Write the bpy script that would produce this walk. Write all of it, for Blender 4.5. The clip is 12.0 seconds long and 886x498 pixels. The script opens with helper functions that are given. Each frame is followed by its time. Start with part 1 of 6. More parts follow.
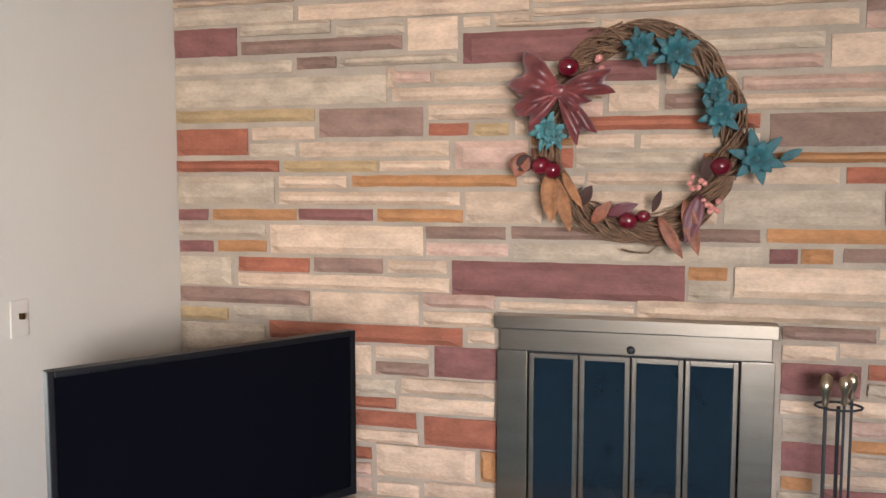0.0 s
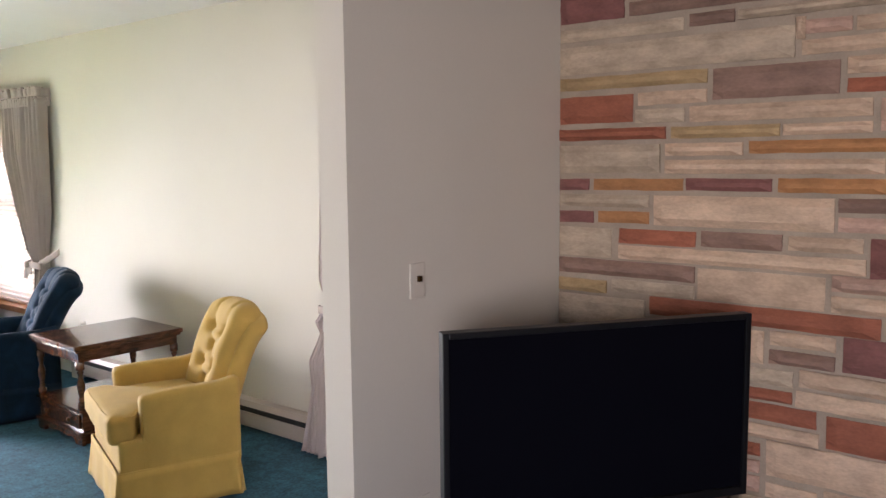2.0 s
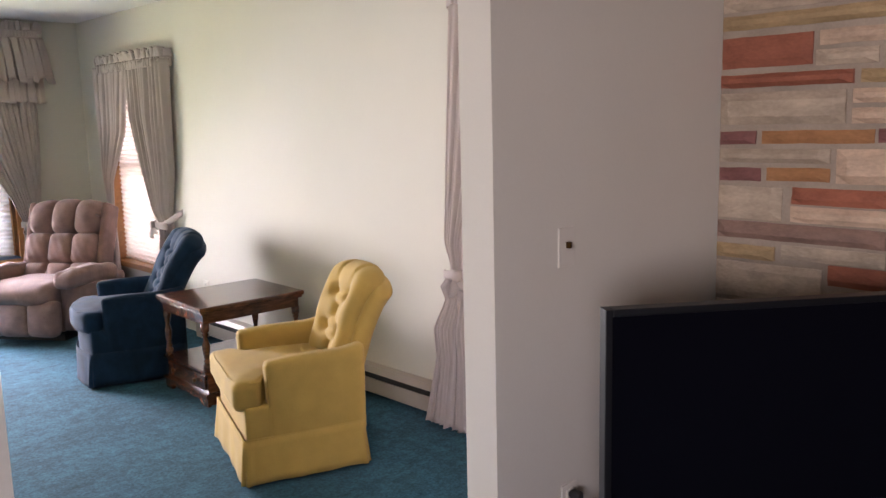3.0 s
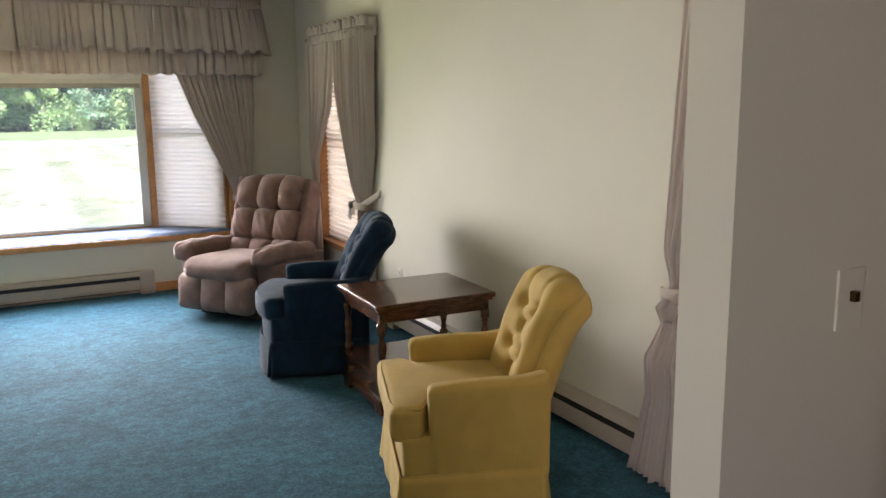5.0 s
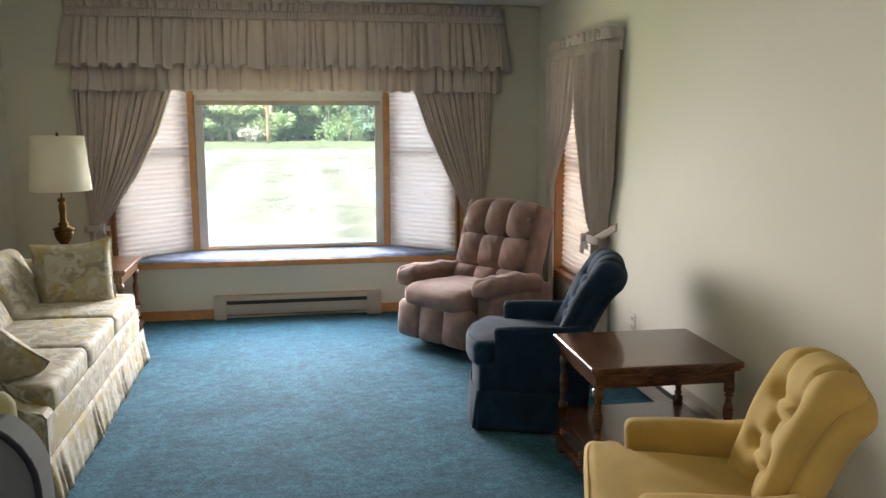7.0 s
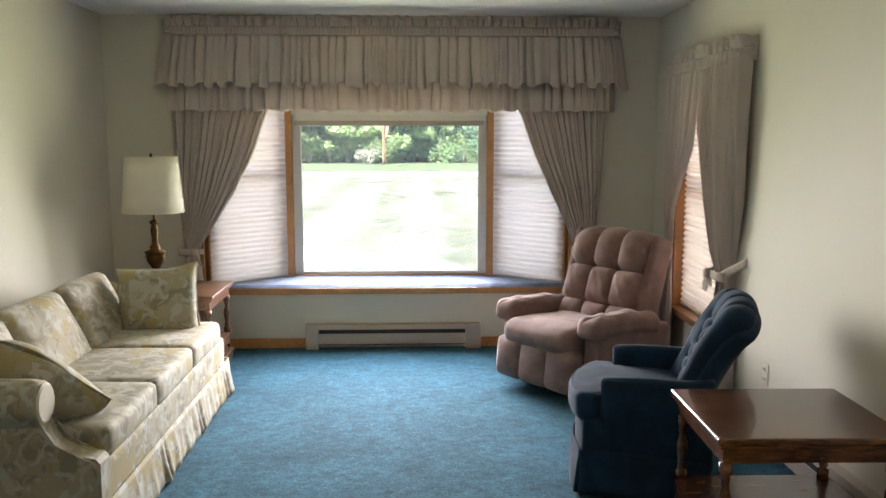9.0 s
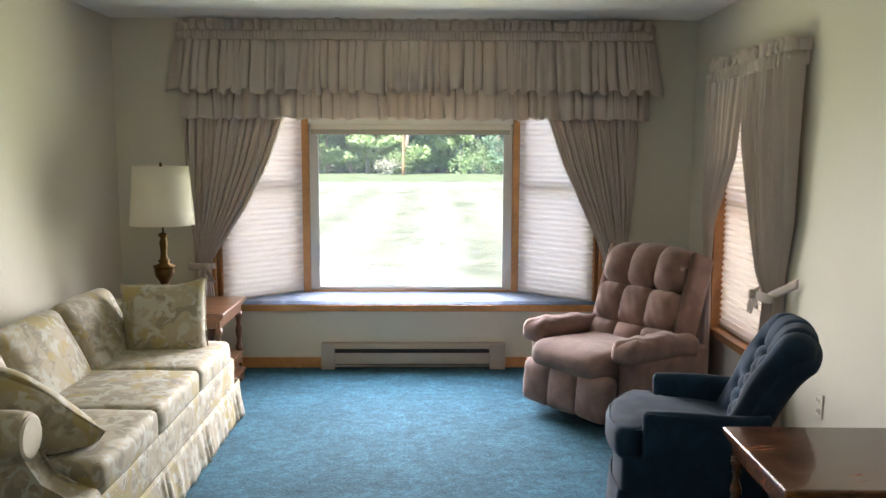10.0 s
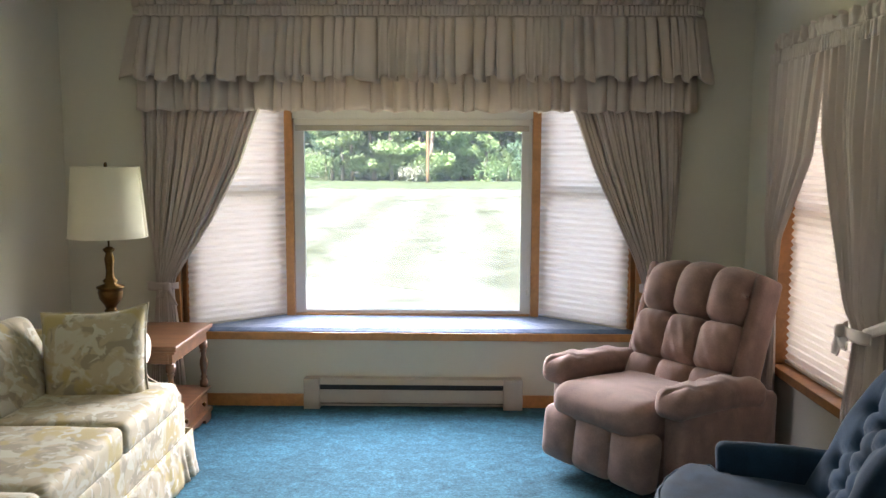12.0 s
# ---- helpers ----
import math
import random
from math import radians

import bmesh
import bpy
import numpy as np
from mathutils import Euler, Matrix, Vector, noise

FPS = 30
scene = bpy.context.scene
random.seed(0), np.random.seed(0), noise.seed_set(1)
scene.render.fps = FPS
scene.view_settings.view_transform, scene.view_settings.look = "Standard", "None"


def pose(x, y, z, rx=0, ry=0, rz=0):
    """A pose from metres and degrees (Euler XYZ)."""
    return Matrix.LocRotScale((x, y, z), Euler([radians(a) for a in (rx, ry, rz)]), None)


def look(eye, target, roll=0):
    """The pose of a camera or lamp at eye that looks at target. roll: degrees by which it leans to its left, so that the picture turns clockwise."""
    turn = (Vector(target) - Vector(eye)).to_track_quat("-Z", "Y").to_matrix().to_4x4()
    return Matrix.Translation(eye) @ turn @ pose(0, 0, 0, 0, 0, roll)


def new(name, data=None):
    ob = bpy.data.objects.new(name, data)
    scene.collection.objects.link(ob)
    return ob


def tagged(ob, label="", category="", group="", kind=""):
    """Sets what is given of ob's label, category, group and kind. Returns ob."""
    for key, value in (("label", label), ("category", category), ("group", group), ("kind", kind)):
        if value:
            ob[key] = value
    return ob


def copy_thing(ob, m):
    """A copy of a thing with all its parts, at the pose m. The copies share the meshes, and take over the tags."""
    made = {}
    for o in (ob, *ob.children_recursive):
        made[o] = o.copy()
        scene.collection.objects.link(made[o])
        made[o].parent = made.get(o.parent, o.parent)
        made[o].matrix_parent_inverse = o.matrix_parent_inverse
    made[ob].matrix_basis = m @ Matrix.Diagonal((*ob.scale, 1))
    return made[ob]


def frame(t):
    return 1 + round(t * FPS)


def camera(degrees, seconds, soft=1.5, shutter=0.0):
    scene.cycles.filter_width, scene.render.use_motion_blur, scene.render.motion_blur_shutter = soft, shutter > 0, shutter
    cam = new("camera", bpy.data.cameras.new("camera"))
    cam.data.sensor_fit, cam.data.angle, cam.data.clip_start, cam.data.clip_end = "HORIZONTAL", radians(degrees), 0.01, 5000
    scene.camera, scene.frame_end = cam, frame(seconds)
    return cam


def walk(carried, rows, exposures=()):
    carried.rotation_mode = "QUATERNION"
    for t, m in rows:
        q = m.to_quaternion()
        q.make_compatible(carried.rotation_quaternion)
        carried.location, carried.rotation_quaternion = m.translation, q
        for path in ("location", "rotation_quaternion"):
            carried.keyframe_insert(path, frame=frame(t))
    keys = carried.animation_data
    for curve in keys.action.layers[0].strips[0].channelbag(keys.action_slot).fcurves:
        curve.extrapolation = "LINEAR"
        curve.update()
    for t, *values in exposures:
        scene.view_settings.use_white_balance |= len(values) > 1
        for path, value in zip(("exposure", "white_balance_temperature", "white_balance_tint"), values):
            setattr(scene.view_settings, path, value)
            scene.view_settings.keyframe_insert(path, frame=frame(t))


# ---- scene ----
cam = camera(56.7, 12.0)
PATH = [
    (0, (-0.067, -0.047, 1.574), (1.867, 0.437, 1.412), -0.0),
    (0.5, (-0.051, -0.003, 1.57), (1.814, 0.706, 1.422), 0.0),
    (1, (-0.033, 0.018, 1.563), (1.741, 0.928, 1.402), -0.2),
    (1.5, (-0.001, 0.047, 1.55), (1.666, 1.136, 1.369), -0.4),
    (2, (0.029, 0.097, 1.55), (1.579, 1.342, 1.332), -0.6),
    (2.5, (0.074, 0.237, 1.538), (1.535, 1.577, 1.273), -1.0),
    (3, (0.148, 0.358, 1.533), (1.513, 1.786, 1.221), -1.4),
    (3.2, (0.2, 0.414, 1.528), (1.514, 1.887, 1.2), -1.5),
    (5, (0.676, 0.853, 1.525), (1.595, 2.593, 1.17), -0.6),
    (5.5, (0.772, 0.958, 1.571), (1.521, 2.778, 1.217), -0.6),
    (6, (0.838, 1.115, 1.579), (1.48, 2.979, 1.243), -1.3),
    (6.5, (0.936, 1.243, 1.555), (1.433, 3.153, 1.232), -0.8),
    (7, (1.013, 1.331, 1.569), (1.36, 3.274, 1.25), 0.0),
    (7.5, (1.098, 1.419, 1.567), (1.339, 3.383, 1.277), -0.3),
    (9.5, (1.148, 1.919, 1.554), (1.197, 3.902, 1.296), 0.2),
    (10, (1.128, 2.082, 1.548), (1.158, 4.067, 1.308), 0.2),
    (10.5, (1.162, 2.285, 1.522), (1.183, 4.273, 1.3), 0.2),
    (11, (1.23, 2.525, 1.532), (1.238, 4.513, 1.314), 0.4),
    (11.5, (1.2, 2.769, 1.523), (1.199, 4.757, 1.301), 0.4),
    (12, (1.26, 3.013, 1.495), (1.228, 5.0, 1.273), 0.2),
]
EXPOSURES = [(0, 4.57, 6000, 17), (1, 4.05, 6050, 20), (2, 3.5, 6150, 25), (3, 3.38, 6200, 30), (5, 2.76, 6550, 18), (7, 2.70, 6550, 18), (12, 2.70, 6450, 19)]
walk(cam, [(t, look(eye, target, roll)) for t, eye, target, roll in PATH], EXPOSURES)

# ---- world, sun, window light, exposure ----
world = bpy.data.worlds.new("sky")
scene.world = world
world.use_nodes = True
_wn = world.node_tree
_sky = _wn.nodes.new("ShaderNodeTexSky")
_sky.sky_type = "NISHITA"
_sky.sun_disc = False
SUN_EL, SUN_AZ = radians(52), radians(200)
_sky.sun_elevation, _sky.sun_rotation = SUN_EL, SUN_AZ
_wn.links.new(_sky.outputs[0], _wn.nodes["Background"].inputs[0])
_wn.nodes["Background"].inputs[1].default_value = 0.11

_sun = bpy.data.lights.new("sun", "SUN")
_sun.energy, _sun.angle, _sun.color = 5.0, radians(0.6), (1.0, 0.95, 0.87)
_d = Vector((math.sin(SUN_AZ) * math.cos(SUN_EL), math.cos(SUN_AZ) * math.cos(SUN_EL), math.sin(SUN_EL)))
new("sun", _sun).matrix_world = look(_d * 50, (0, 0, 0))


def area(name, eye, target, w, h, power, color, spread=180):
    li = bpy.data.lights.new(name, "AREA")
    li.shape, li.size, li.size_y, li.energy, li.color, li.spread = "RECTANGLE", w, h, power, color, radians(spread)
    ob = new(name, li)
    ob.matrix_world = look(eye, target)
    return ob


DEN_S = -3.2
# sky and lawn light that enters by each window
area("bay_sky_light", (0.98, 8.07, 1.08), (0.92, 7.07, 0.60), 1.36, 1.05, 16.0, (0.97, 0.965, 1.0), 112)
area("bay_lawn_light", (0.98, 8.065, 1.08), (0.92, 7.065, 1.40), 1.36, 1.05, 6.6, (0.93, 1.0, 0.60), 130)
area("flank_light_west", (-0.19, 8.16, 1.28), (0.6, 7.2, 1.2), 0.5, 1.5, 1.1, (1.0, 0.93, 0.84))
area("flank_light_east", (2.15, 8.16, 1.28), (1.36, 7.2, 1.2), 0.5, 1.5, 1.0, (0.93, 0.95, 1.0))
area("wall_window_light", (3.12, 6.86, 1.2), (0.0, 6.86, 1.1), 0.78, 1.45, 1.7, (1.0, 0.82, 0.62))
area("wall_window_light", (3.12, 2.60, 1.2), (0.0, 2.60, 1.1), 0.78, 1.45, 2.2, (1.0, 0.84, 0.70))
area("den_daylight", (-2.56, -1.2, 1.60), (2.6, 1.3, 1.32), 1.5, 1.0, 3.6, (1.0, 0.93, 0.86), 90)
scene.view_settings.exposure = 2.4


# ---- materials ----
def mat(name, color, rough=0.6, dark=0.85, light=1.1, scale=6.0, fine=90.0, bump=0.15, metal=0.0, sheen=0.0, rnd=0.0, coat=0.0, stretch=(1, 1, 1), dist=0.002, transl=0.0):
    m = bpy.data.materials.new(name)
    m.use_nodes = True
    nt = m.node_tree
    N, L = nt.nodes, nt.links
    b = N["Principled BSDF"]
    b.inputs["Roughness"].default_value = rough
    b.inputs["Metallic"].default_value = metal
    b.inputs["Sheen Weight"].default_value = sheen
    b.inputs["Coat Weight"].default_value = coat
    tc, mp = N.new("ShaderNodeTexCoord"), N.new("ShaderNodeMapping")
    mp.inputs["Scale"].default_value = stretch
    L.new(tc.outputs["Object"], mp.inputs[0])
    n1, n2 = N.new("ShaderNodeTexNoise"), N.new("ShaderNodeTexNoise")
    n1.inputs["Scale"].default_value, n1.inputs["Detail"].default_value = scale, 4
    n2.inputs["Scale"].default_value, n2.inputs["Detail"].default_value = fine, 3
    L.new(mp.outputs[0], n1.inputs[0])
    L.new(mp.outputs[0], n2.inputs[0])
    add = N.new("ShaderNodeMath")
    add.operation = "MULTIPLY_ADD"
    L.new(n2.outputs[0], add.inputs[0])
    add.inputs[1].default_value = 0.5
    L.new(n1.outputs[0], add.inputs[2])
    r = N.new("ShaderNodeValToRGB")
    r.color_ramp.elements[0].position, r.color_ramp.elements[1].position = 0.5, 1.0
    r.color_ramp.elements[0].color = (*[c * dark for c in color], 1)
    r.color_ramp.elements[1].color = (*[min(1, c * light) for c in color], 1)
    L.new(add.outputs[0], r.inputs[0])
    out = r.outputs[0]
    if rnd:
        oi, hs = N.new("ShaderNodeObjectInfo"), N.new("ShaderNodeHueSaturation")
        mr = N.new("ShaderNodeMapRange")
        L.new(oi.outputs["Random"], mr.inputs[0])
        mr.inputs[3].default_value, mr.inputs[4].default_value = 1 - rnd, 1 + rnd
        L.new(mr.outputs[0], hs.inputs["Value"])
        L.new(out, hs.inputs["Color"])
        out = hs.outputs[0]
    L.new(out, b.inputs["Base Color"])
    if bump:
        bp = N.new("ShaderNodeBump")
        bp.inputs["Strength"].default_value, bp.inputs["Distance"].default_value = bump, dist
        L.new(add.outputs[0], bp.inputs["Height"])
        L.new(bp.outputs[0], b.inputs["Normal"])
    if transl:
        tr, mx = N.new("ShaderNodeBsdfTranslucent"), N.new("ShaderNodeMixShader")
        L.new(out, tr.inputs[0])
        mx.inputs[0].default_value = transl
        L.new(b.outputs[0], mx.inputs[1])
        L.new(tr.outputs[0], mx.inputs[2])
        L.new(mx.outputs[0], N["Material Output"].inputs[0])
    return m


def damask(name, base, tones):
    m = mat(name, base, 0.75, 0.95, 1.03, 5, 260, 0.15, sheen=0.1)
    N, L = m.node_tree.nodes, m.node_tree.links
    b = N["Principled BSDF"]
    src = b.inputs["Base Color"].links[0].from_socket
    tc = N.new("ShaderNodeTexCoord")
    for i, (tone, scale, lo, hi, warp) in enumerate(tones):
        n = N.new("ShaderNodeTexNoise")
        n.inputs["Scale"].default_value, n.inputs["Detail"].default_value, n.inputs["Distortion"].default_value = scale, 2.5, warp
        mp = N.new("ShaderNodeMapping")
        mp.inputs["Location"].default_value = (i * 3.7, i * 1.9, i * 5.1)
        L.new(tc.outputs["Object"], mp.inputs[0])
        L.new(mp.outputs[0], n.inputs[0])
        r = N.new("ShaderNodeMapRange")
        r.inputs[1].default_value, r.inputs[2].default_value = lo, hi
        L.new(n.outputs[0], r.inputs[0])
        mx = N.new("ShaderNodeMix")
        mx.data_type = "RGBA"
        L.new(r.outputs[0], mx.inputs[0])
        L.new(src, mx.inputs[6])
        mx.inputs[7].default_value = (*tone, 1)
        src = mx.outputs[2]
    L.new(src, b.inputs["Base Color"])
    return m


def glass(name, rough=0.0):
    m = bpy.data.materials.new(name)
    m.use_nodes = True
    b = m.node_tree.nodes["Principled BSDF"]
    b.inputs["Transmission Weight"].default_value = 1
    b.inputs["Roughness"].default_value, b.inputs["IOR"].default_value = rough, 1.45
    return m


def mottle(m, layers):
    """Multiplies the base colour by patches: scale, strength, distortion and stretch of each."""
    N, L = m.node_tree.nodes, m.node_tree.links
    b = N["Principled BSDF"]
    src = b.inputs["Base Color"].links[0].from_socket
    tc = N.new("ShaderNodeTexCoord")
    for scale, k, warp, stretch in layers:
        mp, n, r, mx = N.new("ShaderNodeMapping"), N.new("ShaderNodeTexNoise"), N.new("ShaderNodeMapRange"), N.new("ShaderNodeVectorMath")
        mp.inputs["Scale"].default_value = stretch
        n.inputs["Scale"].default_value, n.inputs["Detail"].default_value, n.inputs["Distortion"].default_value = scale, 3, warp
        L.new(tc.outputs["Object"], mp.inputs[0])
        L.new(mp.outputs[0], n.inputs[0])
        L.new(n.outputs[0], r.inputs[0])
        r.inputs[1].default_value, r.inputs[2].default_value, r.inputs[3].default_value, r.inputs[4].default_value = 0.33, 0.67, 1 - k, 1 + k
        mx.operation = "SCALE"
        L.new(src, mx.inputs[0])
        L.new(r.outputs[0], mx.inputs["Scale"])
        src = mx.outputs[0]
    L.new(src, b.inputs["Base Color"])
    return m


WALL = mat("cream_wall_paint", (0.60, 0.565, 0.485), 0.7, 0.97, 1.03, 1.2, 160, 0.12)
# dark brown for unseen den walls, to dim screen reflections and bounce
DEN_DARK = mat("den_dark_unseen", (0.10, 0.065, 0.04), 0.6, 0.7, 1.3, 4, 30, 0.1)
CEIL = mat("white_ceiling_paint", (0.76, 0.74, 0.72), 0.85, 0.97, 1.02, 2, 120, 0.25)
CARPET = mottle(mat("teal_blue_carpet", (0.026, 0.091, 0.134), 0.97, 0.7, 1.3, 22, 130, 0.6, dist=0.004, sheen=0.05), ((2.6, 0.16, 1.2, (1, 1, 1)), (9, 0.13, 0.6, (1, 1.4, 1)), (70, 0.30, 0.3, (1, 1, 1))))
CARPET.node_tree.nodes["Principled BSDF"].inputs["Specular IOR Level"].default_value = 0.1
SEATCARPET = mat("blue_seat_carpet", (0.095, 0.15, 0.26), 0.95, 0.7, 1.3, 8, 120, 0.8, sheen=0.3, dist=0.006)
TRIM = mat("golden_oak_trim", (0.48, 0.225, 0.08), 0.42, 0.75, 1.2, 5, 40, 0.1, stretch=(1, 1, 1), coat=0.2)
HEATER = mat("beige_heater_enamel", (0.40, 0.34, 0.285), 0.4, 0.95, 1.03, 5, 60, 0.02)
BLACK = mat("matte_black", (0.015, 0.014, 0.014), 0.6, 0.9, 1.1)
SHADEFAB = mat("white_pleated_shade", (0.80, 0.75, 0.70), 0.8, 0.995, 1.0, 5, 90, 0.0, transl=0.55)
DRAPE = mat("dusty_taupe_drape", (0.60, 0.515, 0.475), 0.85, 0.95, 1.03, 5, 240, 0.1, sheen=0.1, transl=0.28)
PINK = mottle(mat("dusty_rose_plush", (0.215, 0.130, 0.112), 0.9, 0.72, 1.2, 9, 140, 0.4, sheen=0.16), ((6, 0.14, 1.2, (1, 1, 1)),))
BLUE = mottle(mat("slate_blue_velvet", (0.007, 0.024, 0.051), 0.9, 0.75, 1.25, 8, 150, 0.3, sheen=0.05), ((7, 0.2, 1.2, (1, 1, 1)),))
GOLD = mottle(mat("mustard_gold_velvet", (0.43, 0.277, 0.062), 0.85, 0.9, 1.08, 8, 190, 0.3, sheen=0.08), ((4, 0.06, 0.6, (1, 1, 1)),))
BLUE.node_tree.nodes["Principled BSDF"].inputs["Specular IOR Level"].default_value = 0.2
CHERRY = mottle(mat("dark_cherry_wood", (0.088, 0.035, 0.018), 0.25, 0.6, 1.5, 4, 30, 0.06, stretch=(6, 1, 6), coat=0.35), ((5, 0.45, 2.5, (5, 1, 5)), (2.5, 0.25, 1, (1, 1, 1))))
MAPLE = mat("brown_maple_wood", (0.135, 0.062, 0.030), 0.35, 0.65, 1.4, 4, 30, 0.06, stretch=(6, 1, 6), coat=0.2)
DAMASK = damask("floral_damask", (0.32, 0.275, 0.19), [((0.215, 0.19, 0.135), 10, 0.50, 0.57, 1.1), ((0.37, 0.345, 0.275), 13, 0.53, 0.60, 0.8), ((0.30, 0.24, 0.10), 5.5, 0.56, 0.62, 0.8), ((0.375, 0.36, 0.30), 13, 0.58, 0.62, 1.2)])
BRASS = mat("aged_brass", (0.095, 0.055, 0.02), 0.36, 0.6, 1.2, 20, 90, 0.05, metal=1.0)
LAMPSHADE = mat("cream_lamp_shade", (0.78, 0.73, 0.62), 0.8, 0.98, 1.02, 5, 300, 0.05, transl=0.3)
GREYBACK = mat("grey_chair_fabric", (0.17, 0.19, 0.22), 0.85, 0.9, 1.1, 8, 300, 0.2, sheen=0.2)
NAVY = mat("navy_piping", (0.012, 0.014, 0.03), 0.6, 0.9, 1.1)
PLASTIC = mat("ivory_plastic", (0.62, 0.58, 0.50), 0.35, 0.99, 1.01, 5, 50, 0.0)
TVFRAME = mat("glossy_black_plastic", (0.004, 0.004, 0.005), 0.42, 0.9, 1.1, 5, 50, 0.0)
SCREEN = mat("dark_screen", (0.003, 0.003, 0.005), 0.10, 0.95, 1.05, 5, 50, 0.0)
TVFRAME.node_tree.nodes["Principled BSDF"].inputs["Specular IOR Level"].default_value = 0.3
SCREEN.node_tree.nodes["Principled BSDF"].inputs["Specular IOR Level"].default_value = 0.05
STEEL = mat("brushed_nickel_steel", (0.31, 0.265, 0.21), 0.28, 0.85, 1.06, 3, 60, 0.02, metal=1.0, stretch=(1, 1, 8))
SMOKED = mat("smoked_fire_glass", (0.008, 0.016, 0.024), 0.05, 0.8, 1.2, 3, 20, 0.0)
MORTAR = mat("grey_beige_mortar", (0.36, 0.295, 0.225), 0.9, 0.8, 1.1, 8, 120, 0.6)
GRASS = mat("mown_grass", (0.18, 0.195, 0.15), 0.9, 0.7, 1.3, 0.6, 9, 0.6, dist=0.05)
GLASS = glass("window_glass")
# a pale veil mixed into the panes to imitate haze over the trees
_haze, _haze_mix = GLASS.node_tree.nodes.new("ShaderNodeBsdfTranslucent"), GLASS.node_tree.nodes.new("ShaderNodeMixShader")
_haze.inputs[0].default_value = (0.9, 0.92, 0.9, 1)
_haze_mix.inputs[0].default_value = 0.07
GLASS.node_tree.links.new(GLASS.node_tree.nodes["Principled BSDF"].outputs[0], _haze_mix.inputs[1])
GLASS.node_tree.links.new(_haze.outputs[0], _haze_mix.inputs[2])
GLASS.node_tree.links.new(_haze_mix.outputs[0], GLASS.node_tree.nodes["Material Output"].inputs[0])
STONES = {
    "b": ("cream_sandstone", (0.56, 0.41, 0.285)), "g": ("grey_beige_stone", (0.45, 0.36, 0.26)), "k": ("pink_beige_stone", (0.50, 0.33, 0.25)),
    "p": ("plum_stone", (0.215, 0.088, 0.075)), "t": ("taupe_brown_stone", (0.25, 0.155, 0.115)), "r": ("rust_red_stone", (0.33, 0.11, 0.06)),
    "o": ("orange_ochre_stone", (0.40, 0.19, 0.075)), "y": ("pale_ochre_stone", (0.43, 0.30, 0.15)),
}
STONES = {k: mat(n, c, 0.82, 0.72, 1.16, 9, 60, 0.7, rnd=0.12, dist=0.008, stretch=(1, 1, 2.2)) for k, (n, c) in STONES.items()}


# ---- mesh helpers ----
def part(name, bm, material, parent=None, label="", smooth=False, kind="", category=""):
    me = bpy.data.meshes.new(name)
    bmesh.ops.recalc_face_normals(bm, faces=bm.faces)
    bm.to_mesh(me)
    bm.free()
    me.materials.append(material)
    if smooth:
        for p in me.polygons:
            p.use_smooth = True
    ob = new(name, me)
    ob.parent = parent
    return tagged(ob, label, category, "", kind)


def thing(name, m, label, category, group="", kind=""):
    ob = new(name)
    ob.empty_display_size = 0.1
    ob.matrix_world = m
    return tagged(ob, label, category, group, kind)


def box(bm, x0, x1, y0, y1, z0, z1, bevel=0.0, seg=2):
    vs = bmesh.ops.create_cube(bm, size=1)["verts"]
    for v in vs:
        v.co = Vector(((x0 + x1) / 2 + v.co.x * (x1 - x0), (y0 + y1) / 2 + v.co.y * (y1 - y0), (z0 + z1) / 2 + v.co.z * (z1 - z0)))
    if bevel:
        es = list({e for v in vs for e in v.link_edges})
        bmesh.ops.bevel(bm, geom=es, offset=bevel, segments=seg, affect="EDGES", profile=0.6)
    return bm


def boxes(*bs, bevel=0.0):
    bm = bmesh.new()
    for b in bs:
        box(bm, *b, bevel=bevel)
    return bm


def soft(bm, size, r, m=None, n=10, bulge=(0, 0, 0), wob=0.0, f=None, seed=0):
    """A rounded, stuffed box of that size about the origin, then moved by m."""
    h = [s / 2 for s in size]
    r = min(r, *[x * 0.98 for x in h])
    cache = {}

    def put(p):
        key = tuple(round(c, 5) for c in p)
        if key in cache:
            return cache[key]
        q = Vector([p[i] * h[i] for i in range(3)])
        inn = Vector([max(-(h[i] - r), min(h[i] - r, q[i])) for i in range(3)])
        d = q - inn
        if d.length > 1e-9:
            q = inn + d.normalized() * r
        u = [q[i] / h[i] for i in range(3)]
        for i in range(3):
            j, k = (i + 1) % 3, (i + 2) % 3
            q[i] *= 1 + bulge[i] * (1 - u[j] ** 2) * (1 - u[k] ** 2)
        if wob:
            q += noise.noise_vector(q * 5 + Vector((seed, seed * 2, 0))) * wob
        if f:
            q = f(q, u)
        cache[key] = bm.verts.new(m @ q if m else q)
        return cache[key]

    g = [math.sin(math.pi / 2 * (-1 + 2 * i / n)) for i in range(n + 1)]
    for ax in range(3):
        a, b = (ax + 1) % 3, (ax + 2) % 3
        for s in (-1, 1):
            for i in range(n):
                for j in range(n):
                    quad = []
                    for (ii, jj) in ((i, j), (i + 1, j), (i + 1, j + 1), (i, j + 1)):
                        p = [0, 0, 0]
                        p[ax], p[a], p[b] = s, g[ii], g[jj]
                        quad.append(put(p))
                    if s < 0:
                        quad.reverse()
                    if len(set(quad)) == 4:
                        bm.faces.new(quad)
    return bm


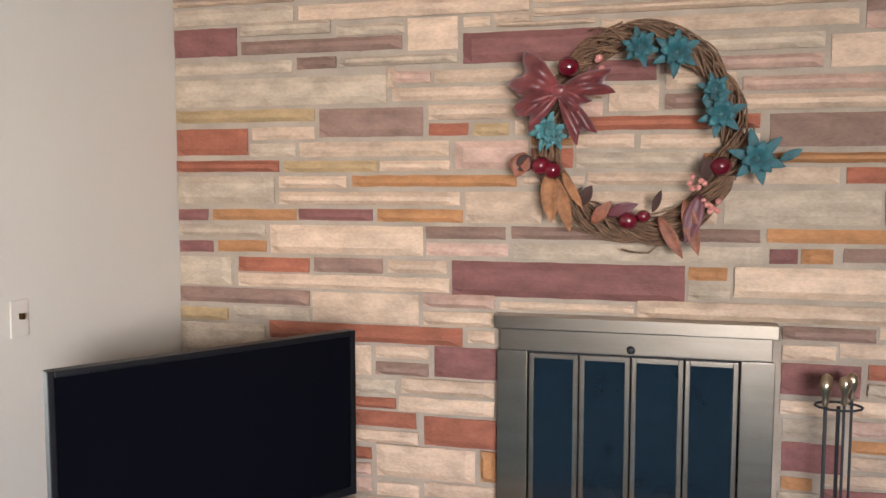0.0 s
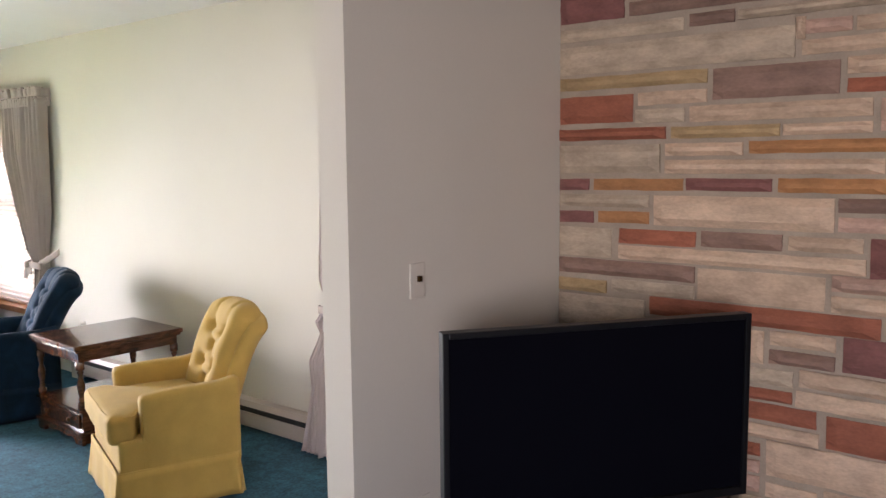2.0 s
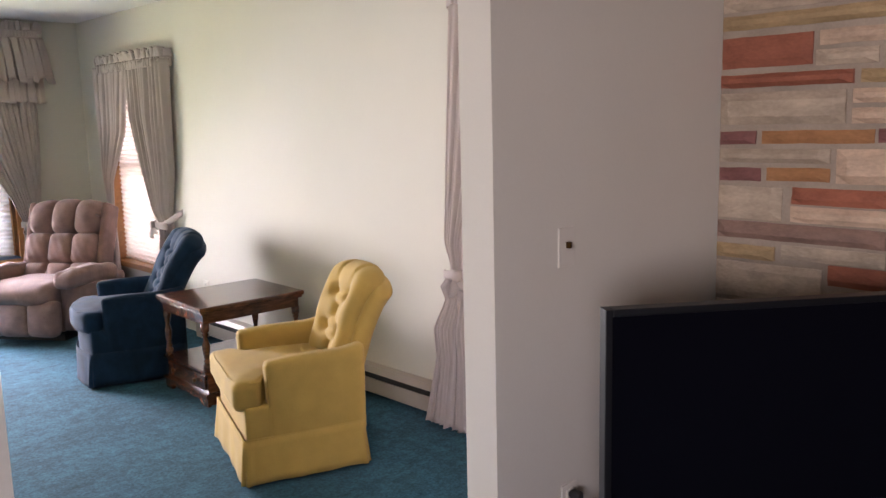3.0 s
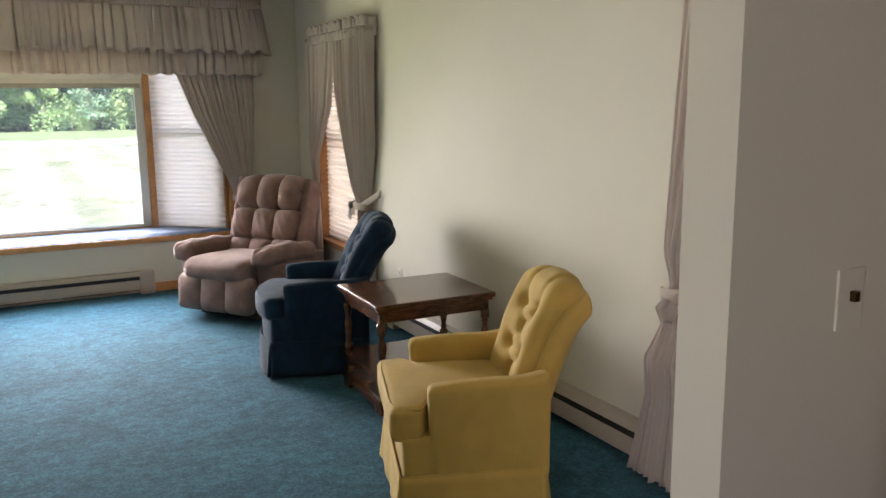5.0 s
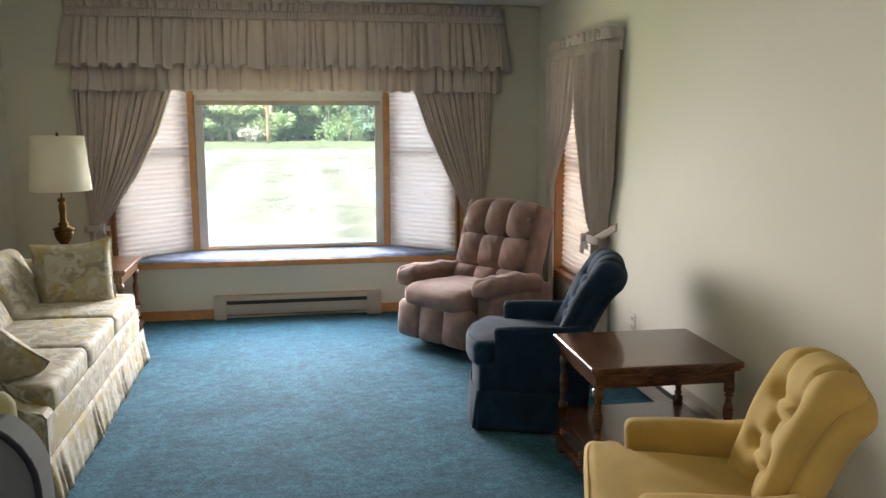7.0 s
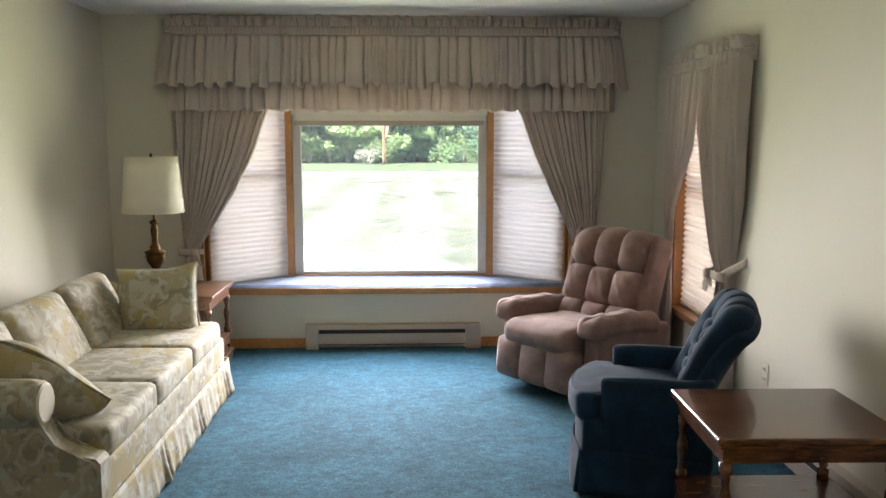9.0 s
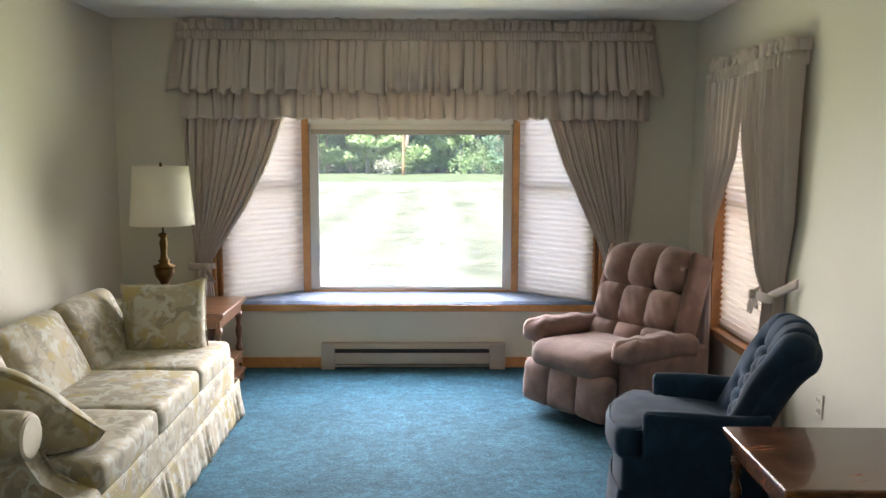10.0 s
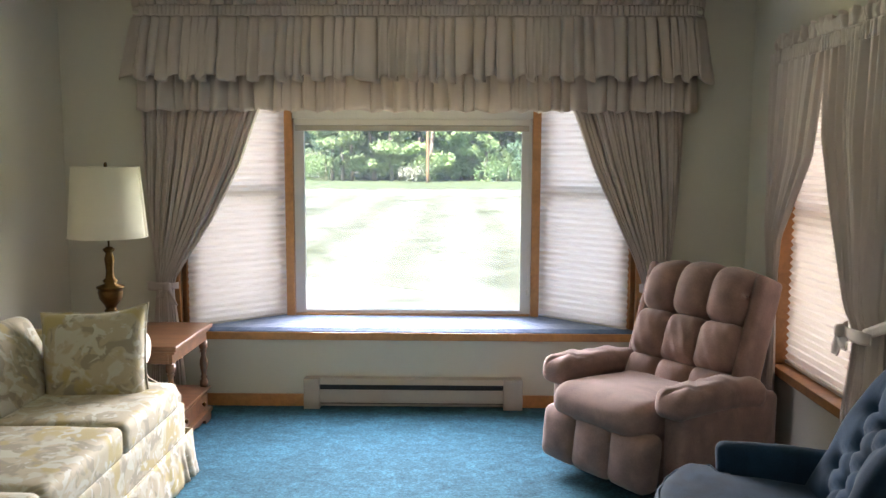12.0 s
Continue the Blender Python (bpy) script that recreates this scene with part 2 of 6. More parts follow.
def lathe(bm, profile, n=20, m=None):
    """Turns (radius, height) pairs about z."""
    rings = []
    for r, z in profile:
        rings.append([bm.verts.new((m or Matrix()) @ Vector((r * math.cos(2 * math.pi * i / n), r * math.sin(2 * math.pi * i / n), z))) for i in range(n)])
    for a, b in zip(rings, rings[1:]):
        for i in range(n):
            bm.faces.new((a[i], a[(i + 1) % n], b[(i + 1) % n], b[i]))
    for ring in (rings[0], rings[-1]):
        bm.faces.new(ring)
    return bm


def tube(bm, pts, r, n=8):
    rings = []
    pts = [Vector(p) for p in pts]
    for i, p in enumerate(pts):
        t = (pts[min(i + 1, len(pts) - 1)] - pts[max(i - 1, 0)]).normalized()
        up = Vector((0, 0, 1)) if abs(t.z) < 0.9 else Vector((1, 0, 0))
        a = t.cross(up).normalized()
        b = t.cross(a)
        rr = r(i / (len(pts) - 1)) if callable(r) else r
        rings.append([bm.verts.new(p + a * rr * math.cos(2 * math.pi * k / n) + b * rr * math.sin(2 * math.pi * k / n)) for k in range(n)])
    for a, b in zip(rings, rings[1:]):
        for i in range(n):
            bm.faces.new((a[i], a[(i + 1) % n], b[(i + 1) % n], b[i]))
    bm.faces.new(rings[0])
    bm.faces.new(rings[-1])
    return bm


def sheet(bm, f, nu, nv, thick=0.0):
    """A surface f(u, v), both from 0 to 1, as a grid; thick doubles it."""
    def grid(g, flip):
        rows = [[bm.verts.new(g(i / nu, j / nv)) for i in range(nu + 1)] for j in range(nv + 1)]
        for j in range(nv):
            for i in range(nu):
                q = [rows[j][i], rows[j][i + 1], rows[j + 1][i + 1], rows[j + 1][i]]
                bm.faces.new(q[::-1] if flip else q)
        return rows
    a = grid(f, False)
    if thick:
        def back(u, v):
            e = 1e-3
            p = f(u, v)
            du = f(min(1, u + e), v) - f(max(0, u - e), v)
            dv = f(u, min(1, v + e)) - f(u, max(0, v - e))
            n = du.cross(dv)
            return p - (n.normalized() if n.length > 1e-12 else Vector((0, 0, 1))) * thick
        b = grid(back, True)
        for j in range(nv):
            for i in (0, nu):
                bm.faces.new((a[j][i], a[j + 1][i], b[j + 1][i], b[j][i]))
        for i in range(nu):
            for j in (0, nv):
                bm.faces.new((a[j][i], a[j][i + 1], b[j][i + 1], b[j][i]))
    return bm


def structure(name, bm, material, label="", parent=None):
    return part(name, bm, material, parent, label, kind="structure")


# ---- the shell of the rooms ----
XL, XR, YP, YB, YW, ZC = -1.044, 2.958, 1.79, 1.905, 7.83, 2.43
XS = 2.885
OX0, OX1, OZ = 0.515, 1.70, 2.02
BX0, BX1, BZ0, BZ1, BY = -0.40, 2.34, 0.42, 2.08, 8.27
CX0, CX1 = 0.19, 1.77
SY0, SY1, SZ0, SZ1 = 6.42, 7.30, 0.42, 2.0

structure("floor", boxes((-2.7, 3.35, DEN_S - 0.2, YW + 0.0, -0.2, 0.0)), CARPET, "blue-green cut pile carpet, worn and mottled")
structure("ceiling", boxes((-2.7, 3.35, DEN_S - 0.2, YW + 0.15, ZC, ZC + 0.2)), CEIL, "flat white painted ceiling")
structure("wall_west", boxes((XL - 0.15, XL, YB, YW + 0.15, 0, ZC)), WALL, "plain cream painted wall behind the sofa")
structure("wall_east", boxes((XR, XR + 0.2, YB, 2.15, 0, ZC), (XR, XR + 0.2, 3.05, SY0, 0, ZC), (XR, XR + 0.2, 2.15, 3.05, 0, SZ0 - 0.05), (XR, XR + 0.2, 2.15, 3.05, SZ1, ZC), (XR, XR + 0.2, SY1, YW + 0.15, 0, ZC), (XR, XR + 0.2, SY0, SY1, 0, SZ0 - 0.05), (XR, XR + 0.2, SY0, SY1, SZ1, ZC)), WALL, "cream painted wall with a window near its corner")
structure("wall_north", boxes((XL, BX0, YW, YW + 0.15, 0, ZC), (BX1, XR, YW, YW + 0.15, 0, ZC), (BX0, BX1, YW, YW + 0.15, 0, BZ0 - 0.005), (BX0, BX1, YW, YW + 0.15, BZ1, ZC)), WALL, "cream painted wall round the bay window")
structure("wall_partition", boxes((XL - 0.15, OX0, YP, YB, 0, ZC), (OX1, XR + 0.2, YP, YB, 0, ZC), (OX0, OX1, YP, YB, OZ, ZC)), WALL, "cream painted partition with a wide cased opening")
structure("wall_den", boxes((-2.7, -2.55, DEN_S, -2.0, 0, ZC), (-2.7, -2.55, -0.4, YP, 0, ZC), (-2.7, -2.55, -2.0, -0.4, 0, 1.0), (-2.7, -2.55, -2.0, -0.4, 2.15, ZC), (-2.55, XL - 0.15, YP, YB, 0, ZC), (-2.55, 3.35, DEN_S - 0.15, DEN_S, 0, ZC)), DEN_DARK, "unseen den wall, coloured dark to dim reflections and bounced light")
# unseen slab, added only to keep sunlight out of the rooms
structure("roof", boxes((-3.3, 4.0, DEN_S - 0.6, YW + 0.9, ZC + 0.25, ZC + 0.35)), CEIL, "unseen flat slab added above the ceiling to block the sun")

# ---- windows, bay seat, trim ----
def pleats(bm, p0, p1, z0, z1, n, pitch=0.038, amp=0.008):
    """A pleated shade between two plan points; n points out of it."""
    p0, p1, n = Vector((*p0, 0)), Vector((*p1, 0)), Vector((*n, 0)).normalized()
    k = int((z1 - z0) / pitch)
    rows = []
    for i in range(k * 4 + 1):
        z = z0 + (z1 - z0) * i / (k * 4)
        d = n * amp * (1 - abs(((i % 4) - 2)) / 1.0)
        rows.append([bm.verts.new(p + d + Vector((0, 0, z))) for p in (p0, p0.lerp(p1, 0.5), p1)])
    for a, b in zip(rows, rows[1:]):
        for i in range(2):
            bm.faces.new((a[i], a[i + 1], b[i + 1], b[i]))
    return bm


def prism(bm, pts, z0, z1):
    lo, hi = [bm.verts.new((x, y, z0)) for x, y in pts], [bm.verts.new((x, y, z1)) for x, y in pts]
    bm.faces.new(lo), bm.faces.new(hi)
    for i in range(len(pts)):
        j = (i + 1) % len(pts)
        bm.faces.new((lo[i], lo[j], hi[j], hi[i]))
    return bm


def slab(bm, p0, p1, t, z0, z1):
    """A thin upright slab from plan point p0 to p1, t thick on its left."""
    a, b = Vector(p0), Vector(p1)
    n = Vector((-(b - a).y, (b - a).x)).normalized() * t
    return prism(bm, [a[:], b[:], (b + n)[:], (a + n)[:]], z0, z1)


YI = YW + 0.15
bay_poly = [(BX0 + 0.002, YW + 0.002), (CX0 - 0.05, BY + 0.06), (CX1 + 0.05, BY + 0.06), (BX1 - 0.002, YW + 0.002)]
structure("bay_head", prism(bmesh.new(), [(BX0 - 0.12, YI + 0.002), (CX0 - 0.05, BY + 0.2), (CX1 + 0.05, BY + 0.2), (BX1 + 0.12, YI + 0.002)], BZ1, BZ1 + 0.12), CEIL, "plain white bay head")
structure("bay_base", prism(bmesh.new(), [(BX0 - 0.12, YI + 0.002), (CX0 - 0.05, BY + 0.15), (CX1 + 0.05, BY + 0.15), (BX1 + 0.12, YI + 0.002)], 0.2, BZ0 - 0.01), WALL, "plain wall under the bay")
structure("bay_seat", prism(bmesh.new(), bay_poly, BZ0 - 0.002, 0.455), TRIM, "oak seat board of the bay window")
bm = bmesh.new()
sheet(bm, lambda u, v: Vector(((BX0 + 0.006) * (1 - u) + (BX1 - 0.006) * u + (1 if u < 0.5 else -1) * v * 0.54 * abs(1 - 2 * u), YW - 0.012 + v * 0.5, 0.476 + 0.004 * noise.noise(Vector((u * 90, v * 20, 0))) - 0.016 * (v < 0.02))), 120, 16, thick=0.02)
structure("seat_carpet", bm, SEATCARPET, "thick blue carpet laid over the window seat")
structure("trim", boxes((BX0 - 0.02, BX1 + 0.02, YW - 0.022, YW, 0.408, 0.455), bevel=0.004), TRIM, "golden oak board along the edge of the window seat")
structure("trim", boxes((BX0 - 0.035, BX0 + 0.02, YW - 0.016, YW + 0.02, 0.456, BZ1), bevel=0.004), TRIM, "golden oak jamb trim of the bay")
structure("trim", boxes((BX1 - 0.02, BX1 + 0.035, YW - 0.016, YW + 0.02, 0.456, BZ1), bevel=0.004), TRIM, "golden oak jamb trim of the bay")
structure("baseboard", boxes((XL, 0.355, YW - 0.014, YW, 0, 0.075), bevel=0.003), TRIM, "stained oak baseboard")
structure("baseboard", boxes((1.655, XR, YW - 0.014, YW, 0, 0.075), bevel=0.003), TRIM, "stained oak baseboard")

# centre window
SASH = mat("pale_vinyl_sash", (0.62, 0.60, 0.55), 0.4, 0.97, 1.02)
win = thing("window_1", Matrix(), "wide fixed picture window with oak posts and pale sash", "window", kind="structure")
part("window_post", boxes((CX0 - 0.022, CX0 + 0.030, BY - 0.04, BY + 0.06, 0.458, 1.80), bevel=0.004), TRIM, win)
part("window_post", boxes((CX1 - 0.030, CX1 + 0.022, BY - 0.04, BY + 0.06, 0.458, 1.80), bevel=0.004), TRIM, win)
part("window_head", boxes((CX0 + 0.031, CX1 - 0.031, BY - 0.04, BY + 0.06, 1.735, 1.80), (CX0 - 0.02, CX1 + 0.02, BY - 0.03, BY + 0.1, 1.8005, BZ1)), SASH, win)
part("window_sill", boxes((CX0 + 0.036, CX1 - 0.036, BY - 0.03, BY + 0.06, 0.458, 0.485)), TRIM, win)
part("sash", boxes((CX0 + 0.031, CX0 + 0.095, BY, BY + 0.04, 0.487, 1.73), (CX1 - 0.095, CX1 - 0.031, BY, BY + 0.04, 0.487, 1.73), (CX0 + 0.096, CX1 - 0.096, BY, BY + 0.04, 0.487, 0.505), (CX0 + 0.096, CX1 - 0.096, BY, BY + 0.04, 1.69, 1.73)), SASH, win)
pane = part("pane", boxes((CX0 + 0.097, CX1 - 0.097, BY + 0.016, BY + 0.02, 0.507, 1.688)), GLASS, win)
pane.visible_shadow = False
shade = thing("roller_shade", Matrix.Translation((0.98, BY - 0.03, 1.66)), "raised beige pleated shade stacked at the window head", "window shade")
part("headrail", boxes((-0.745, 0.745, -0.025, 0.015, 0.035, 0.072), bevel=0.004), PLASTIC, shade)
part("shade_stack", boxes((-0.74, 0.74, -0.022, 0.012, -0.003, 0.034), bevel=0.008), mat("beige_shade_stack", (0.42, 0.38, 0.30), 0.8), shade)
bm = tube(bmesh.new(), [(0.735, -0.03, 0.03 - 0.08 * i - 0.0) for i in range(14)], 0.0022, 6)
part("pull_cord", bm, PLASTIC, shade)
part("cord_tassel", lathe(bmesh.new(), [(0.002, 0), (0.009, -0.008), (0.008, -0.035), (0.003, -0.04)], 10, Matrix.Translation((0.735, -0.03, -1.0))), PLASTIC, shade)


def flank_window(name, a, b, inward, label):
    """A side light of the bay from plan point a (at the room) to b (at the picture window)."""
    w = thing(name, Matrix(), label, "window", kind="structure")
    A, B = Vector(a), Vector(b)
    d = (B - A).normalized()
    if inward.x < 0:
        A, B = B, A
        d = -d
    part("window_frame", slab(slab(bmesh.new(), (A)[:], (A + d * 0.05)[:], 0.07, 0.458, BZ1), (B - d * 0.05)[:], B[:], 0.07, 0.458, BZ1), TRIM, w)
    part("window_rail", slab(slab(bmesh.new(), (A + d * 0.051)[:], (B - d * 0.051)[:], 0.05, 0.458, 0.50), (A + d * 0.051)[:], (B - d * 0.051)[:], 0.05, 1.26, 1.30), SASH, w)
    p = part("pane", slab(slab(bmesh.new(), (A + d * 0.052)[:], (B - d * 0.052)[:], 0.004, 0.502, 1.258), (A + d * 0.052)[:], (B - d * 0.052)[:], 0.004, 1.302, BZ1), GLASS, w)
    for o in (p,):
        o.visible_shadow = False
    s = thing("pleated_shade", Matrix(), "lowered white pleated shade covering the side window", "window shade", "pleated shades")
    off = inward * 0.03
    part("shade_fabric", pleats(bmesh.new(), ((A if inward.x > 0 else A - d * 0.035) + off)[:], ((B + d * 0.035 if inward.x > 0 else B) + off)[:], 0.478, BZ1 - 0.03, inward[:]), SHADEFAB, s)
    part("bottom_rail", slab(bmesh.new(), (A + d * 0.03 + off)[:], (B - d * 0.01 + off)[:], 0.014, 0.477 - 0.0, 0.489), PLASTIC, s)
    return w


flank_window("window_2", (BX0 + 0.045, YW + 0.03), (CX0 - 0.05, BY + 0.01), Vector((0.63, -0.78)), "narrow double hung side window of the bay, oak framed")
flank_window("window_3", (BX1 - 0.045, YW + 0.03), (CX1 + 0.05, BY + 0.01), Vector((-0.63, -0.78)), "narrow double hung side window of the bay, oak framed")


def east_window(name, y0, y1, label):
    w = thing(name, Matrix(), label, "window", kind="structure")
    x = XR
    part("window_frame", boxes((x - 0.012, x + 0.095, y0 - 0.055, y0 + 0.004, SZ0 - 0.05, SZ1 + 0.05), (x - 0.012, x + 0.095, y1 - 0.004, y1 + 0.055, SZ0 - 0.05, SZ1 + 0.05), (x - 0.012, x + 0.095, y0 + 0.005, y1 - 0.005, SZ1 - 0.003, SZ1 + 0.05), bevel=0.003), TRIM, w)
    part("window_sill", boxes((x - 0.035, x + 0.16, y0 + 0.005, y1 - 0.005, SZ0 - 0.048, SZ0 - 0.001), bevel=0.005), TRIM, w)
    part("sash", boxes((x + 0.10, x + 0.14, y0, y0 + 0.05, SZ0, SZ1), (x + 0.10, x + 0.14, y1 - 0.05, y1, SZ0, SZ1), (x + 0.10, x + 0.14, y0 + 0.05, y1 - 0.05, SZ0, SZ0 + 0.05), (x + 0.10, x + 0.14, y0 + 0.05, y1 - 0.05, 1.2, 1.25), (x + 0.10, x + 0.14, y0 + 0.05, y1 - 0.05, SZ1 - 0.05, SZ1)), TRIM, w)
    p = part("pane", boxes((x + 0.118, x + 0.122, y0 + 0.051, y1 - 0.051, SZ0 + 0.051, 1.199), (x + 0.118, x + 0.122, y0 + 0.051, y1 - 0.051, 1.251, SZ1 - 0.051)), GLASS, w)
    p.visible_shadow = False
    s = thing("pleated_shade", Matrix(), "lowered cream pleated shade filling the wall window", "window shade", "pleated shades")
    part("shade_fabric", pleats(bmesh.new(), (x + 0.05, y0 + 0.01), (x + 0.05, y1 - 0.01), SZ0 + 0.02, SZ1 - 0.04, (-1, 0)), SHADEFAB, s)
    part("headrail", boxes((x + 0.03, x + 0.07, y0 + 0.005, y1 - 0.005, SZ1 - 0.04, SZ1 - 0.002)), PLASTIC, s)
    part("bottom_rail", boxes((x + 0.042, x + 0.058, y0 + 0.01, y1 - 0.01, SZ0 + 0.004, SZ0 + 0.02)), PLASTIC, s)


east_window("window_4", SY0, SY1, "oak framed window on the wall beside the recliner")
WY0, WY1 = 2.15, 3.05
east_window("window_5", WY0, WY1, "oak framed window next to the partition")


# ---- heaters, outlets, switch ----
def heater(name, m, length, label):
    """A hydronic baseboard cover: local x along it, y out of the wall."""
    t = thing(name, m, label, "baseboard heater")
    part("back_plate", boxes((0, length, 0.0, 0.012, 0.012, 0.185)), HEATER, t)
    bm = bmesh.new()
    prof = [(0.012, 0.185), (0.050, 0.180), (0.066, 0.150), (0.060, 0.148), (0.046, 0.172), (0.012, 0.176)]
    a = [bm.verts.new((0.0, y, z)) for y, z in prof]
    b = [bm.verts.new((length, y, z)) for y, z in prof]
    bm.faces.new(a), bm.faces.new(b)
    for i in range(len(prof)):
        j = (i + 1) % len(prof)
        bm.faces.new((a[i], a[j], b[j], b[i]))
    part("hood", bm, HEATER, t)
    part("front_panel", boxes((0.002, length - 0.002, 0.058, 0.064, 0.038, 0.118), bevel=0.002), HEATER, t)
    part("fin_core", boxes((0.04, length - 0.04, 0.014, 0.05, 0.03, 0.15)), BLACK, t)
    part("end_cap", boxes((-0.004, 0.11, 0.0125, 0.070, 0.0, 0.184), bevel=0.004), HEATER, t)
    part("end_cap", boxes((length - 0.09, length + 0.004, 0.0125, 0.070, 0.0, 0.184), bevel=0.004), HEATER, t)
    return t


heater("baseboard_heater", Matrix.Translation((1.655, YW, 0)) @ pose(0, 0, 0, 0, 0, 180), 1.295, "beige metal baseboard heater under the bay window")
heater("baseboard_heater", Matrix.Translation((XR, 3.12, 0)) @ pose(0, 0, 0, 0, 0, 90), 2.75, "long beige baseboard heater along the cream wall")


def wall_plate(name, m, label, kind):
    t = thing(name, m, label, "switch" if kind == "switch" else "outlet")
    part("plate", boxes((-0.036, 0.036, 0, 0.006, -0.057, 0.057), bevel=0.003), PLASTIC, t)
    if kind == "switch":
        plate_gap = 0.0062
        part("toggle", boxes((-0.006, 0.006, 0.006, 0.02, -0.003, 0.016), bevel=0.002), BRASS, t)
        part("toggle_slot", boxes((-0.006, 0.006, plate_gap, 0.007, -0.012, 0.013)), PLASTIC, t)
    else:
        for z in (-0.026, 0.026):
            part("socket", boxes((-0.017, 0.017, 0.006, 0.009, z - 0.015, z + 0.015), bevel=0.004), PLASTIC, t)
            part("socket_slot", boxes((-0.009, -0.006, 0.0091, 0.0097, z - 0.006, z + 0.007), (0.006, 0.009, 0.0091, 0.0097, z - 0.006, z + 0.007)), BLACK, t)
    return t


wall_plate("light_switch", Matrix.Translation((2.0, YP, 1.165)) @ pose(0, 0, 0, 0, 0, 180), "ivory switch plate with a brass toggle", "switch")
wall_plate("wall_outlet", Matrix.Translation((XR, 5.80, 0.36)) @ pose(0, 0, 0, 0, 0, 90), "ivory outlet on the cream wall above the heater", "outlet")
o = wall_plate("wall_outlet", Matrix.Translation((2.012, YP, 0.39)) @ pose(0, 0, 0, 0, 0, 180), "ivory outlet low on the partition with a black plug", "outlet")
part("plug", soft(bmesh.new(), (0.03, 0.04, 0.03), 0.01, Matrix.Translation((0, 0.031, 0.026)), 4), BLACK, o)


# ---- curtains ----
def wall_frame(o, u, n):
    o, u, n = Vector(o), Vector(u), Vector(n)
    return lambda s, d, z: o + u * s + n * d + Vector((0, 0, z))


def keyed(keys, z):
    for a, b in zip(keys, keys[1:]):
        if a[0] >= z >= b[0]:
            t = (a[0] - z) / max(1e-6, a[0] - b[0])
            return [p + (q - p) * t for p, q in zip(a, b)]
    return list(keys[-1] if z < keys[-1][0] else keys[0])


def drape(W, keys, folds, seed, ret=0, nu=120, nv=60):
    """Cloth hanging in folds. keys, from the top: height, near edge, far edge, depth of folds, distance from the wall."""
    z0, z1 = keys[0][0], keys[-1][0]
    rnd = random.Random(seed)
    ph = [rnd.uniform(0, 6.28) for _ in range(6)]

    def f(u, v):
        z = z0 + (z1 - z0) * v
        _, s0, s1, a, d = keyed(keys, z)
        uu = u + 0.012 * math.sin(9 * u + ph[0])
        w = 2.4 * abs(math.sin(math.pi * folds * uu + ph[1] + 0.25 * math.sin(3 * v + ph[4]))) ** 0.65 - 1.4 + 0.45 * math.sin(2 * math.pi * folds * 2.3 * uu + ph[2]) + 0.3 * math.sin(2 * math.pi * folds * 0.45 * uu + ph[3])
        e = (u if ret == 0 else 1 - u) * abs(s1 - s0)
        if e < 0.05:
            d = 0.012 + (d - 0.012) * math.sin(math.pi / 2 * e / 0.05)
        sag = 0.010 * math.sin(7 * v + 12 * u + ph[5])
        return W(s0 + (s1 - s0) * u + 0.25 * a * math.cos(2 * math.pi * folds * uu + ph[1]), d + a * w * 0.8 + sag * 0.5, z + (0.006 * math.sin(40 * u) if v > 0.999 else 0))
    return sheet(bmesh.new(), f, nu, nv, thick=0.003)


def ruffle(W, s0, s1, z0, z1, d0, d1, folds, amp, seed, nv=14, hem=0.012, gather=0.0, flare=0.0):
    """A gathered strip, z0 at its top."""
    rnd = random.Random(seed)
    ph = [rnd.uniform(0, 6.28) for _ in range(6)]

    def f(u, v):
        a = amp * (gather + (1 - gather) * min(1, v * 2.2))
        q = folds * u + 0.42 * math.sin(u * 31 + ph[0]) + 0.26 * math.sin(u * 77 + ph[1]) + 0.10 * v * math.sin(u * 53 + ph[4])
        w = 1.9 * abs(math.sin(math.pi * q)) ** 0.95 - 1.1 + 0.30 * math.sin(2 * math.pi * q * 1.93 + ph[2]) * (0.6 + 0.4 * v)
        w = w * (0.75 + 0.9 * noise.noise(Vector((u * 37, v * 1.6, seed))))
        e = 0.16
        ret = 0.0
        side = min(u, 1 - u) * (s1 - s0)
        if side < e:
            ret = (1 - side / e) ** 3 * (d0 - 0.01)
        return W(s0 + (s1 - s0) * u + (2 * u - 1) ** 7 * flare * v + a * 0.35 * math.cos(2 * math.pi * q + 0.8), d0 + (d1 - d0) * v + a * w - ret, z0 + (z1 - z0) * v + hem * v * (0.8 * math.sin(2 * math.pi * q * 0.5 + ph[3]) + 0.5 * noise.noise(Vector((u * 40, 0, seed)))))
    return sheet(bmesh.new(), f, int((s1 - s0) * 330), nv, thick=0.003)


